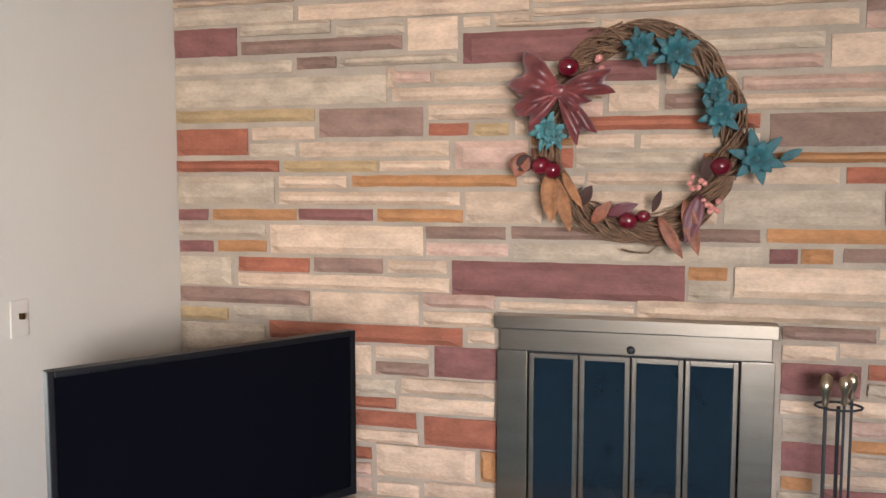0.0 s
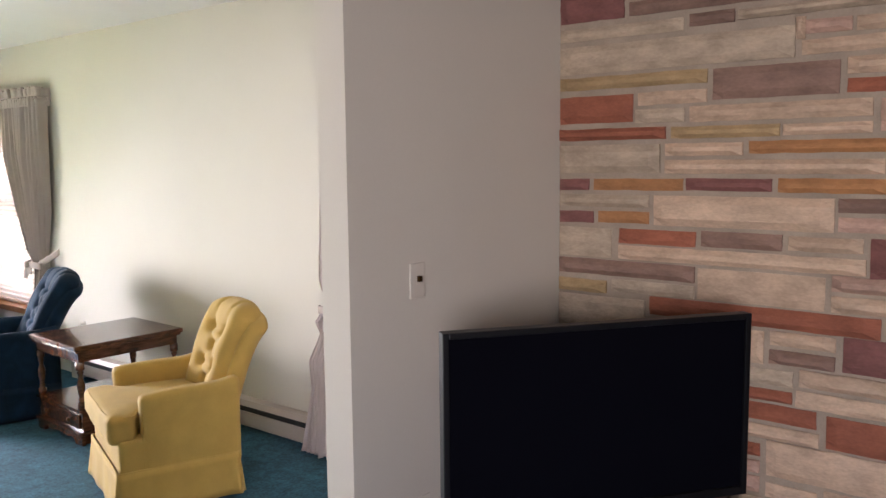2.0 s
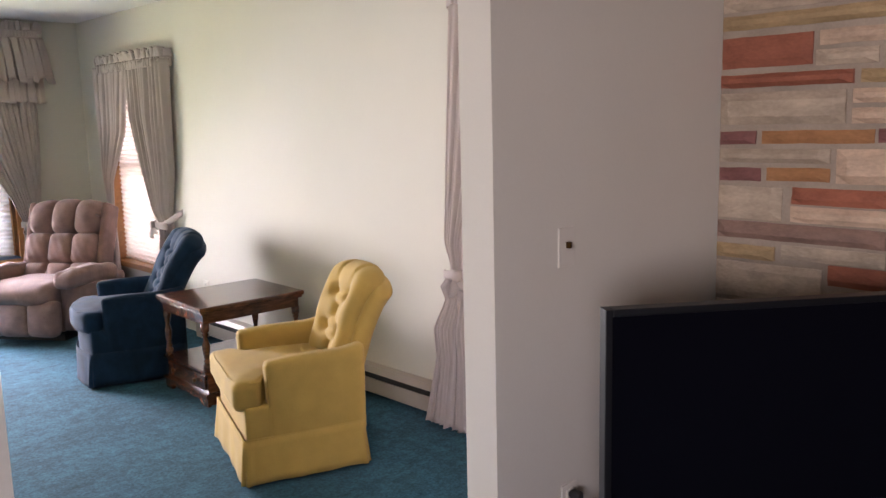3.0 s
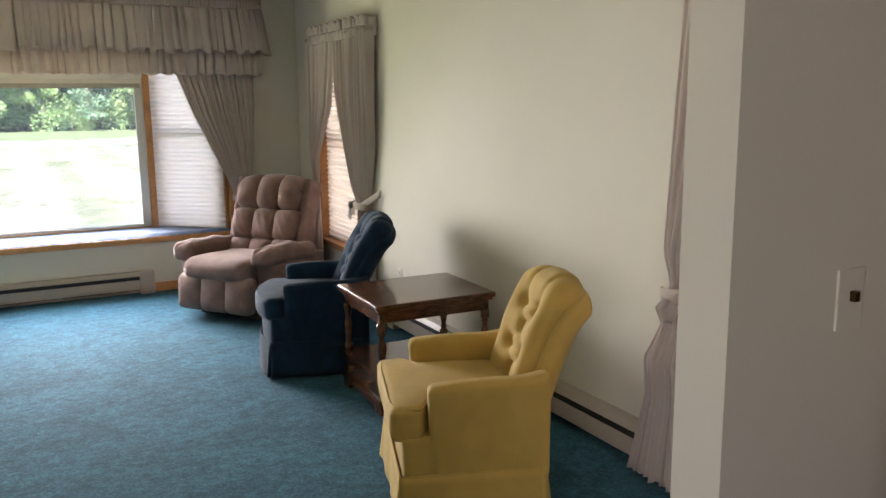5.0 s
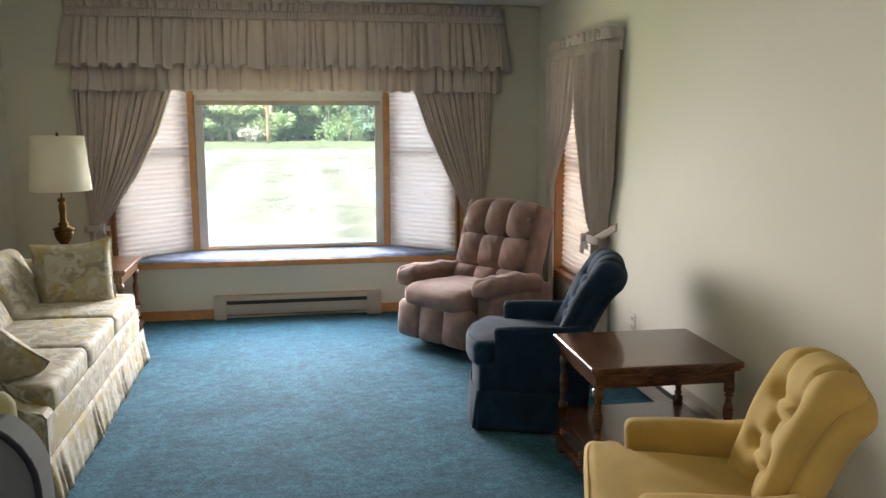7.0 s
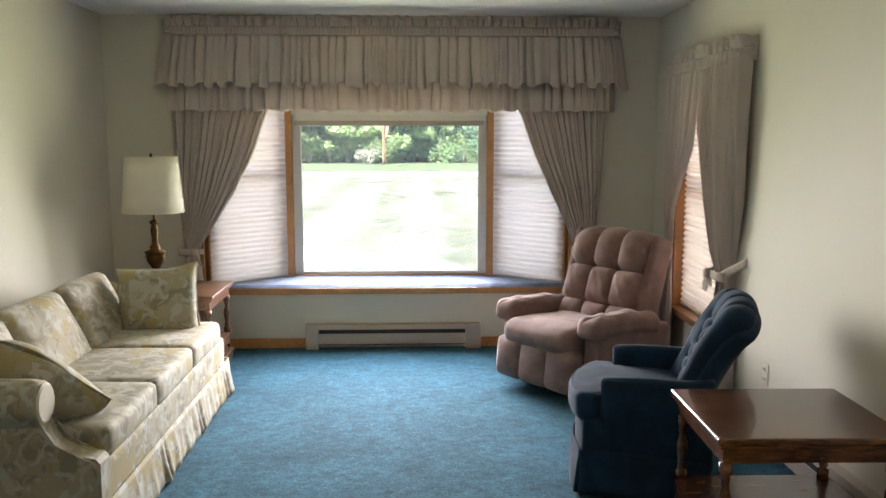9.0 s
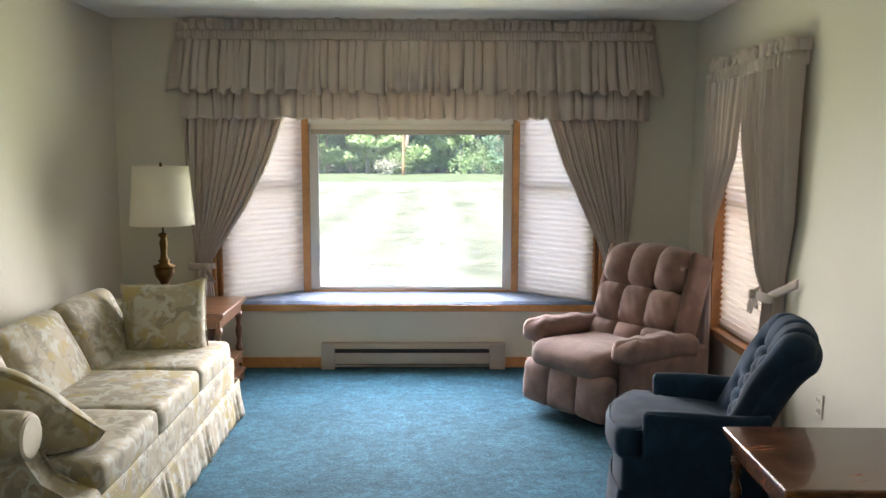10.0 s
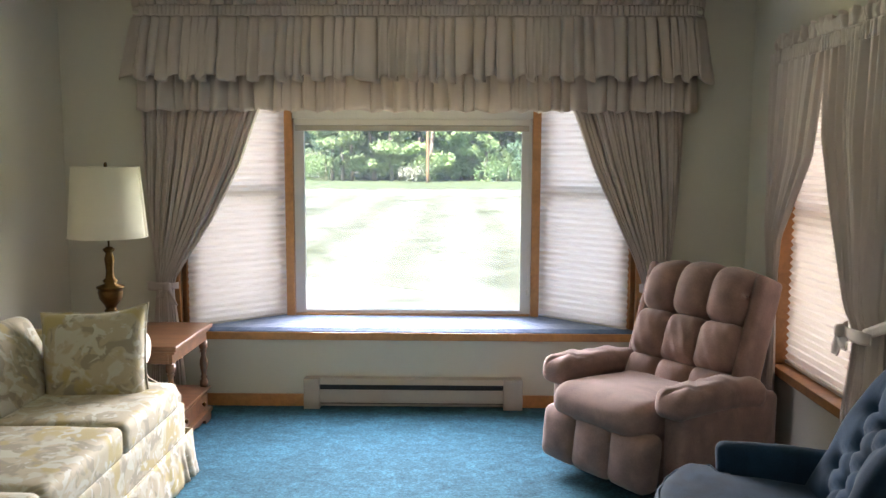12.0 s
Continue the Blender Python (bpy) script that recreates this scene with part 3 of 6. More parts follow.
def tie(parent, W, s0, s1, z, d, tilt=0.0, tail=1):
    """A tieback: a band of cloth, its knot and its tails."""
    def f(u, v):
        a = math.pi * (u * 1.06 - 0.03)
        return W((s0 + s1) / 2 - (s1 - s0) / 2 * 1.08 * math.cos(a), d + 0.045 * math.sin(a) + 0.012, z + tilt * (u - 0.5) + 0.045 * (0.5 - v) * (1 + 0.2 * math.sin(6 * u)))
    part("tieback", sheet(bmesh.new(), f, 16, 4, thick=0.004), DRAPE, parent, smooth=True)
    k = s0 + (s1 - s0) * (0.75 if tail > 0 else 0.25)
    o = W(k, d + 0.062, z)
    part("tie_knot", soft(bmesh.new(), (0.05, 0.04, 0.055), 0.018, Matrix.Translation(o), 5), DRAPE, parent, smooth=True)
    for q in (-1, 1):
        def g(u, v):
            return W(k + q * (0.004 + 0.035 * u) + (0.5 - v) * (0.035 + 0.012 * u), d + 0.062 + 0.012 * math.sin(3 * u + 4 * v), z - 0.005 - (0.085 + 0.02 * q) * u)
        part("tie_tail", sheet(bmesh.new(), g, 6, 3, thick=0.004), DRAPE, parent, smooth=True)


WN = wall_frame((0, YW, 0), (1, 0, 0), (0, -1, 0))
WE = wall_frame((XR, 0, 0), (0, 1, 0), (-1, 0, 0))

c = thing("curtain", Matrix.Translation((-0.5, YW, 0.05)), "dusty taupe drape tied back beside the floor lamp table", "curtain", "bay window curtains")
c.matrix_world = Matrix()
part("drape_panel", drape(WN, [(2.2, -0.57, 0.42, 0.016, 0.10), (1.75, -0.57, 0.13, 0.020, 0.10), (1.45, -0.565, 0.02, 0.020, 0.10), (1.15, -0.55, -0.14, 0.020, 0.10), (0.93, -0.53, -0.29, 0.016, 0.09), (0.78, -0.52, -0.39, 0.012, 0.075), (0.70, -0.52, -0.40, 0.012, 0.075), (0.45, -0.54, -0.37, 0.020, 0.08), (0.03, -0.57, -0.34, 0.024, 0.085)], 12, 3, nu=170), DRAPE, c, smooth=True)
tie(c, WN, -0.535, -0.375, 0.745, 0.075, 0.0, 1)
c = thing("curtain", Matrix(), "dusty taupe drape tied back behind the recliner", "curtain", "bay window curtains")
part("drape_panel", drape(WN, [(2.2, 1.62, 2.56, 0.016, 0.10), (1.75, 1.92, 2.56, 0.020, 0.10), (1.45, 2.03, 2.555, 0.020, 0.10), (1.15, 2.17, 2.54, 0.020, 0.10), (0.93, 2.28, 2.52, 0.016, 0.09), (0.78, 2.34, 2.49, 0.012, 0.075), (0.70, 2.35, 2.49, 0.012, 0.075), (0.45, 2.33, 2.51, 0.020, 0.08), (0.03, 2.30, 2.54, 0.024, 0.085)], 12, 8, 1, nu=170), DRAPE, c, smooth=True)
tie(c, WN, 2.335, 2.495, 0.745, 0.075, 0.0, -1)

v = thing("valance", Matrix(), "two-tier gathered taupe valance over the bay window", "valance")
part("curtain_rod", tube(bmesh.new(), [WN(-0.56, 0.02, 2.30), WN(-0.56, 0.115, 2.30), WN(2.62, 0.115, 2.30), WN(2.62, 0.02, 2.30)], 0.011, 8), PLASTIC, v)
part("header_ruffle", ruffle(WN, -0.60, 2.66, 2.335, 2.402, 0.13, 0.13, 60, 0.025, 5, 6, 0.014, 0.5), DRAPE, v, smooth=True)
part("rod_pocket", ruffle(WN, -0.60, 2.66, 2.334, 2.275, 0.138, 0.14, 128, 0.008, 7, 5, 0.0, 1.0), DRAPE, v, smooth=True)
part("upper_ruffle", ruffle(WN, -0.61, 2.67, 2.277, 1.925, 0.138, 0.205, 52, 0.034, 9, 18, 0.026, 0.35, flare=0.045), DRAPE, v, smooth=True)
part("lower_ruffle", ruffle(WN, -0.59, 2.63, 2.00, 1.75, 0.125, 0.15, 46, 0.030, 12, 10, 0.012, 0.5), DRAPE, v, smooth=True)


def side_curtains(y0, y1, ym, near, far, label):
    v = thing("valance", Matrix(), "gathered taupe curtain heading over the wall window", "valance")
    part("header_ruffle", ruffle(WE, y0, y1, 2.03, 2.095, 0.10, 0.10, (y1 - y0) * 16, 0.022, 21, 5, 0.012, 0.5), DRAPE, v, smooth=True)
    part("rod_pocket", ruffle(WE, y0, y1, 2.029, 1.96, 0.106, 0.108, (y1 - y0) * 34, 0.010, 22, 5, 0.0, 1.0), DRAPE, v, smooth=True)
    part("curtain_rod", tube(bmesh.new(), [WE(y0 + 0.03, 0.01, 2.0), WE(y0 + 0.03, 0.085, 2.0), WE(y1 - 0.03, 0.085, 2.0), WE(y1 - 0.03, 0.01, 2.0)], 0.01, 8), PLASTIC, v)
    if near:
        c = thing("curtain", Matrix(), label[0], "curtain", "wall window curtains")
        a, b = near
        part("drape_panel", drape(WE, [(2.015, y0 + 0.0, ym, 0.020, 0.095), (1.6, y0 + 0.01, ym - 0.03, 0.030, 0.095), (1.2, y0 + 0.04, ym - 0.16, 0.028, 0.09), (0.90, a, b + 0.07, 0.015, 0.08), (0.80, a, b, 0.011, 0.07), (0.72, a, b, 0.011, 0.07), (0.45, a - 0.05, b + 0.04, 0.022, 0.08), (0.02, a - 0.07, b + 0.06, 0.026, 0.085)], 7, 31), DRAPE, c, smooth=True)
        tie(c, WE, a - 0.02, b + 0.02, 0.80, 0.07, 0.02, 1)

        def g(u, vv):
            return WE(a - 0.16 + 0.17 * u, 0.02 + 0.075 * u, 0.90 - 0.10 * u + 0.05 * (0.5 - vv))
        part("tieback", sheet(bmesh.new(), g, 8, 3, thick=0.004), DRAPE, c, smooth=True)
    if far:
        c = thing("curtain", Matrix(), label[1], "curtain", "wall window curtains")
        a, b = far
        part("drape_panel", drape(WE, [(2.015, ym, y1, 0.014, 0.095), (1.5, ym + 0.12, y1, 0.018, 0.09), (1.1, a - 0.06, y1 + 0.02, 0.016, 0.085), (0.82, a, b, 0.011, 0.07), (0.74, a, b, 0.011, 0.07), (0.45, a - 0.03, b + 0.02, 0.02, 0.08), (0.02, a - 0.04, b + 0.02, 0.024, 0.085)], 6, 37, 1), DRAPE, c, smooth=True)
        tie(c, WE, a - 0.02, b + 0.02, 0.78, 0.07, 0.0, -1)


side_curtains(6.07, 7.32, 6.68, (6.21, 6.35), (7.16, 7.32), ("dusty taupe drape knotted back above the blue chair", "dusty taupe drape hanging in the room corner"))

c = thing("curtain", Matrix(), "dusty taupe drape cinched by the partition opening", "curtain", "wall window curtains")
part("drape_panel", drape(WE, [(2.05, 2.5, 3.14, 0.014, 0.09), (1.6, 2.66, 3.16, 0.016, 0.09), (1.25, 2.82, 3.17, 0.016, 0.09), (0.95, 2.97, 3.18, 0.020, 0.09), (0.84, 3.04, 3.17, 0.010, 0.07), (0.80, 3.04, 3.17, 0.010, 0.07), (0.73, 3.01, 3.21, 0.018, 0.10), (0.66, 3.03, 3.20, 0.013, 0.08), (0.52, 2.99, 3.25, 0.026, 0.11), (0.36, 3.01, 3.27, 0.018, 0.085), (0.02, 2.97, 3.33, 0.030, 0.10)], 8, 44, nu=140), DRAPE, c, smooth=True)
tie(c, WE, 3.02, 3.19, 0.80, 0.075, -0.02, -1)
part("header_ruffle", ruffle(WE, 2.0, 3.21, 2.045, 2.105, 0.09, 0.09, 24, 0.012, 23, 5, 0.006, 0.5), DRAPE, c, smooth=True)


# ---- tufted chairs ----
def tufted(q, u, w, h, pts, depth):
    """Presses buttons at pts, in parts of the half sizes, into the -y face, with folds from each to its neighbours."""
    if u[1] < -0.2:
        x, z = u[0] * w / 2, u[2] * h / 2
        for (a, b) in pts:
            du, dv = x - a * w / 2, z - b * h / 2
            r2 = du * du + dv * dv
            q.y += depth * (math.exp(-r2 / 0.0007) + 0.5 * math.exp(-r2 / 0.0040))
        near = 0
        for i, (a, b) in enumerate(pts):
            for (c, d) in pts[i + 1:]:
                p, e = Vector((a * w / 2, b * h / 2)), Vector((c * w / 2, d * h / 2))
                if 0.07 < (e - p).length < 0.185 and abs(a - c) > 0.1:
                    k = (Vector((x, z)) - p).dot(e - p) / (e - p).length_squared
                    if 0 < k < 1:
                        near = max(near, math.exp(-((Vector((x, z)) - p.lerp(e, k)).length / 0.012) ** 2) * (0.55 + 0.45 * abs(2 * k - 1)))
        q.y += depth * 0.55 * near
    return q


def tufted_chair(m, fabric, trim, label, round_seat, tilt):
    """Swivel armchair; it faces its -y."""
    t = thing("armchair", m, label, "armchair", "tufted armchairs")
    W, D, off = (0.62, 0.62, 0.0) if round_seat else (0.62, 0.575, -0.0225)
    af, ar = (-0.225, 0.33) if round_seat else (-0.20, 0.285)

    def base_f(q, u):
        if round_seat and q.y < 0:
            q.y *= 1 + 0.27 * (1 - u[0] ** 2)
        return q
    part("seat_base", soft(bmesh.new(), (W - 0.004, D - 0.012, 0.20), 0.02, Matrix.Translation((0, 0.004 + off, 0.25)), 14, (0, 0, 0), 0.0, base_f), fabric, t, smooth=True)

    def skirt(u, v):
        s = u * 4
        k, r = int(s) % 4, s - int(s)
        if u >= 1:
            k, r = 0, 0
        cx = [(-1, -1), (1, -1), (1, 1), (-1, 1)]
        a, b = Vector(cx[k]), Vector(cx[(k + 1) % 4])
        p = a.lerp(b, r)
        fl = 1.004 + 0.035 * v
        e = min(r, 1 - r)
        pleat = -0.035 * math.exp(-(e / 0.010) ** 2) * v + 0.016 * math.exp(-((e - 0.035) / 0.02) ** 2) * v
        rip = (0.004 * math.sin(37 * u) + 0.003 * math.sin(91 * u + 1)) * v
        n = p.normalized() * (pleat + rip)
        rr = 1.0 if not round_seat or k != 0 else 1 + 0.27 * math.sin(math.pi * r)
        return Vector((p.x * W / 2 * fl + n.x, p.y * D / 2 * fl * rr + n.y + off, 0.205 - 0.192 * v))
    part("skirt", sheet(bmesh.new(), skirt, 240, 6, thick=0.006), fabric, t, smooth=True)
    part("skirt_welt", tube(bmesh.new(), [skirt(i / 80, 0) + Vector((0, 0, 0.002)) for i in range(81)], 0.004, 6), trim, t, smooth=True)

    # the cushion widens to a T before the arms
    CW, CD, CH, CY, CZ = 0.60, 0.60, 0.13, -0.045, 0.392

    def seat_f(q, u):
        y = q.y + CY
        k = max(0.0, min(1.0, (af + 0.015 - y) / 0.045))
        k = k * k * (3 - 2 * k)
        q.x *= (0.455 + (CW - 0.455) * k) / CW
        if round_seat and q.y < 0:
            q.y *= 1 + 0.26 * (1 - u[0] ** 2) * (q.y / (-CD / 2)) - 0.06 * u[0] ** 2
        q.z += 0.004 * noise.noise(Vector((q.x * 9, q.y * 9, 4))) - 0.012 * max(0, u[1]) * (u[2] > 0)
        return q
    cushion = part("seat_cushion", soft(bmesh.new(), (CW, CD, CH), 0.034, Matrix.Translation((0, CY, CZ)), 30, (0, 0, 0.16), 0.0, seat_f), fabric, t, smooth=True)
    for top in (1, -1):
        loop = []
        for i in range(61):
            a = math.pi + math.pi * (i - 0.0) / 60
            ux, uy = math.copysign(abs(math.cos(a)) ** 0.28, math.cos(a)), -abs(math.sin(a)) ** 0.28
            if i in (0, 60):
                uy = -0.5
            q = seat_f(Vector((ux * (CW / 2 - 0.009), uy * (CD / 2 - 0.009), top * (CH / 2 - 0.009))), (ux, uy, top))
            loop.append(q + Vector((0, CY, CZ + 0.002 * top + 0.0015 * math.sin(i * 1.3))))
        part("seat_welt", tube(bmesh.new(), loop, 0.0048, 6), trim, cushion, smooth=True)

    for s in (-1, 1):
        def arm(q, u, s=s):
            up = max(0, u[2])
            q.z += (0.022 * max(0, (u[1] - 0.35) / 0.65) ** 1.8 - 0.012 * max(0, -u[1]) ** 2) * up
            q.x += s * (0.016 * up - 0.010 * max(0, u[1]) * up)
            q.y += 0.018 * max(0, -u[1]) * (1 - up) * (u[2] > -0.9) * 0.5
            return q
        part("armrest", soft(bmesh.new(), (0.082 if not round_seat else 0.066, ar - af, 0.40), 0.030, Matrix.Translation((s * (0.270 if not round_seat else 0.276), (ar + af) / 2, 0.348)), 18, (0.06, 0, 0), 0.002, arm), fabric, t, smooth=True)
        edge = [(s * 0.305, af + 0.010, 0.19 + 0.032 * i) for i in range(10)] + [(s * 0.316, af + 0.018, 0.512)]
        if round_seat:
            edge += [(s * 0.318, af + 0.035 + 0.05 * i, 0.530) for i in range(6)]
        part("arm_welt", tube(bmesh.new(), edge, 0.0038, 6), trim, t, smooth=True)
    w, h = (0.56, 0.64) if round_seat else (0.425, 0.615)
    lean = pose(0, 0.300, 0.600 if round_seat else 0.588, -tilt)
    if round_seat:
        pts = [(-0.55, 0.42), (0.0, 0.42), (0.55, 0.42), (-0.28, 0.06), (0.28, 0.06), (-0.58, -0.26), (0.0, -0.26), (0.58, -0.26), (-0.28, -0.6), (0.28, -0.6)]
    else:
        pts = [(-0.40, 0.44), (0.40, 0.44), (0.0, 0.14), (-0.42, -0.14), (0.42, -0.14), (0.0, -0.42), (-0.40, -0.68), (0.40, -0.68)]
    ribs = sorted({a for a, b in pts if b > 0.4})

    def back_f(q, u):
        q = tufted(q, u, w, h, pts, 0.040)
        if u[2] > 0.40 and u[1] < 0.7:
            for a in ribs:
                g = math.exp(-(((u[0] - a) * w / 2) / 0.012) ** 2) * min(1, (u[2] - 0.40) * 2)
                q.y += 0.018 * g * (u[1] < 0)
                q.z -= 0.014 * g * (u[2] > 0.85)
        q.x *= 1 + (0.07 if round_seat else 0.03) * u[2]
        if u[2] > 0.5:
            q.z -= 0.055 * abs(u[0]) ** 3 * (u[2] - 0.5) / 0.5
        q.y -= 0.035 * u[0] ** 2
        if u[2] > 0.0:
            q.y += 0.050 * u[2] ** 2
        return q
    th = 0.15
    part("backrest", soft(bmesh.new(), (w, th, h), 0.068, lean @ Matrix.Translation((0, -0.005, 0)), 58, (0, 0.2, 0), 0.0, back_f), fabric, t, smooth=True)

    def shell(q, u):
        q.x *= 1 + (0.05 if round_seat else 0.02) * u[2]
        q.y += 0.050 * max(0, u[2]) ** 2 - 0.045 * abs(u[0]) ** 3 * (1 - 0.35 * max(0, u[2]))
        if u[2] > 0.5:
            q.z -= 0.075 * abs(u[0]) ** 3 * (u[2] - 0.5) / 0.5
        return q
    part("back_shell", soft(bmesh.new(), ((w + 0.02) if round_seat else 0.505, 0.10, h - 0.03), 0.045, lean @ Matrix.Translation((0, 0.042, -0.018)), 24, (0, 0.12, 0), 0.0, shell), fabric, t, smooth=True)
    for a, b in pts:
        c = back_f(Vector((a * w / 2, -th / 2 * (1 + 0.2 * (1 - a * a) * (1 - b * b)), b * h / 2)), (a, -1, b))
        part("button", soft(bmesh.new(), (0.022, 0.010, 0.022), 0.0048, lean @ Matrix.Translation(c + Vector((0, -0.006, 0))), 4), fabric, t, smooth=True)
    part("swivel_base", lathe(bmesh.new(), [(0.20, 0.0), (0.20, 0.02), (0.06, 0.03), (0.06, 0.17)], 24), BLACK, t)
    return t


def at(x, y, face):
    """A pose on the floor, -y turned to the heading face, degrees from +x."""
    return Matrix.Translation((x, y, 0)) @ pose(0, 0, 0, 0, 0, face + 90)


tufted_chair(at(2.185, 3.545, 161) @ Matrix.Diagonal((1.03, 0.93, 1, 1)), GOLD, GOLD, "mustard gold velvet tufted armchair with a pleated skirt", False, 19)
tufted_chair(at(2.235, 5.40, 161) @ Matrix.Diagonal((1.0, 0.86, 1, 1)), BLUE, BLUE, "slate blue velvet tufted armchair with a skirted base", True, 28)


# ---- recliner ----
def recliner(m):
    t = thing("recliner", m, "dusty rose plush recliner with channelled back and pillow arms", "recliner")
    part("base_frame", boxes((-0.27, 0.27, -0.25, 0.32, 0.0, 0.05), (-0.24, 0.24, -0.33, -0.25, 0.045, 0.085)), BLACK, t)
    part("body", soft(bmesh.new(), (0.60, 0.66, 0.22), 0.03, Matrix.Translation((0, 0.04, 0.18)), 8), PINK, t, smooth=True)
    for i, (x, w) in enumerate(((-0.212, 0.225), (0.0, 0.235), (0.212, 0.225))):
        part("footrest_pad", soft(bmesh.new(), (w, 0.12, 0.26), 0.045, pose(x, -0.378, 0.195, -6), 12, (0, 0.35, 0), 0.004, None, i), PINK, t, smooth=True)
    def seatf(q, u):
        q.z += (0.012 * u[1] - 0.014 * max(0, -u[1] - 0.5) * (1 - u[0] ** 2)) * max(0, u[2])
        return q
    part("seat_cushion", soft(bmesh.new(), (0.565, 0.58, 0.19), 0.085, pose(0, -0.145, 0.345, -4.5), 26, (0.0, 0.05, 0.12), 0.006, seatf, 3), PINK, t, smooth=True)
    for s in (-1, 1):
        part("arm_panel", soft(bmesh.new(), (0.13, 0.68, 0.34), 0.035, Matrix.Translation((s * 0.345, 0.05, 0.25)), 10, (0.1, 0, 0), 0.003), PINK, t, smooth=True)

        def armf(q, u):
            q.z -= 0.03 * max(0, u[1]) ** 2 + 0.02 * max(0, -u[1]) ** 3
            q.z += (0.004 * math.sin(9 * u[1] + 3 * u[0]) - 0.010 * math.exp(-((u[1] + 0.45 + 0.3 * u[0]) / 0.09) ** 2) - 0.008 * math.exp(-((u[1] + 0.1 - 0.25 * u[0]) / 0.07) ** 2) - 0.010 * math.exp(-((u[1] + 0.82 - 0.5 * u[0]) / 0.05) ** 2)) * max(0, u[2] + 0.3)
            q.x *= 1 + 0.05 * max(0, -u[1])
            return q
        part("armrest", soft(bmesh.new(), (0.16, 0.62, 0.135), 0.052, pose(s * 0.352, -0.035, 0.462, -2.5), 30, (0.04, 0.02, 0.05), 0.006, armf, 7 + s), PINK, t, smooth=True)
    L = pose(0, 0.30, 0.625, -19)
    part("back_shell", soft(bmesh.new(), (0.62, 0.13, 0.72), 0.06, L @ Matrix.Translation((0, 0.05, -0.02)), 12, (0, 0.2, 0)), PINK, t, smooth=True)
    cols = ((-0.192, 0.208), (0.0, 0.212), (0.192, 0.208))
    for r, (z, h, th) in enumerate(((0.215, 0.30, 0.22), (-0.045, 0.245, 0.18), (-0.262, 0.23, 0.19))):
        for i, (x, w) in enumerate(cols):
            def pf(q, u, r=r, x=x):
                if r == 0 and u[2] > 0.1:
                    q.y += 0.055 * u[2] ** 2
                    q.z -= 0.16 * (abs(q.x + x) / 0.32) ** 3 * 0.25
                if u[1] < 0:
                    k = (0.2, 1.0, 0.5)[r] * (1 - u[0] ** 4) * (1 - u[2] ** 4)
                    q.y += k * (0.006 * math.sin(11 * u[0] + 6 * u[2] + x * 30) * (0.4 + abs(u[2])) + 0.012 * math.exp(-(u[0] ** 2 + u[2] ** 2) / 0.12) * (x == 0 and r == 1))
                return q
            part("back_pillow", soft(bmesh.new(), (w, th, h), 0.055 if r else 0.075, L @ Matrix.Translation((x, -0.035 - (0.012 if r == 1 else 0), z)), 18, (0.0, 0.30, 0.0), 0.004, pf, r * 3 + i), PINK, t, smooth=True)
    for s in (-1, 1):
        part("back_wing", soft(bmesh.new(), (0.05, 0.19, 0.68), 0.024, L @ Matrix.Translation((s * 0.312, 0.01, -0.01)), 10), PINK, t, smooth=True)
    return t


recliner(at(2.215, 6.86, 216.5))


# ---- sofa ----
sofa = thing("sofa", Matrix(), "cream floral damask three-seat sofa with a pleated skirt", "sofa")
SY = (4.81, 5.425, 6.04, 6.66)
part("seat_base", soft(bmesh.new(), (0.90, 2.02, 0.21), 0.02, Matrix.Translation((-0.455, 5.735, 0.25)), 10), DAMASK, sofa, smooth=True)
for i in range(3):
    y0, y1 = SY[i], SY[i + 1]
    part("seat_cushion", soft(bmesh.new(), (0.74, y1 - y0 + 0.004, 0.135), 0.035, Matrix.Translation((-0.375, (y0 + y1) / 2, 0.405)), 18, (0.02, 0, 0.14), 0.005, None, i), DAMASK, sofa, smooth=True)
    for z in (0.352, 0.452):
        part("cushion_welt", tube(bmesh.new(), [(-0.3, y0 + 0.006, z)] + [(-0.022 - 0.022 * abs(2 * k / 16 - 1) ** 10, y0 + 0.008 + (y1 - y0 - 0.016) * k / 16, z + 0.003 * math.sin(k)) for k in range(17)] + [(-0.3, y1 - 0.006, z)], 0.0045, 6), DAMASK, sofa, smooth=True)
    part("back_cushion", soft(bmesh.new(), (0.17, y1 - y0 - 0.015, 0.42), 0.06, pose(-0.660, (y0 + y1) / 2, 0.575, 0, -26), 18, (0.5, 0, 0.04), 0.010, None, 5 + i), DAMASK, sofa, smooth=True)
part("back_frame", soft(bmesh.new(), (0.16, 2.10, 0.52), 0.06, pose(-0.92, 5.735, 0.375, 0, -5), 14, (0.05, 0, 0), 0.003), DAMASK, sofa, smooth=True)


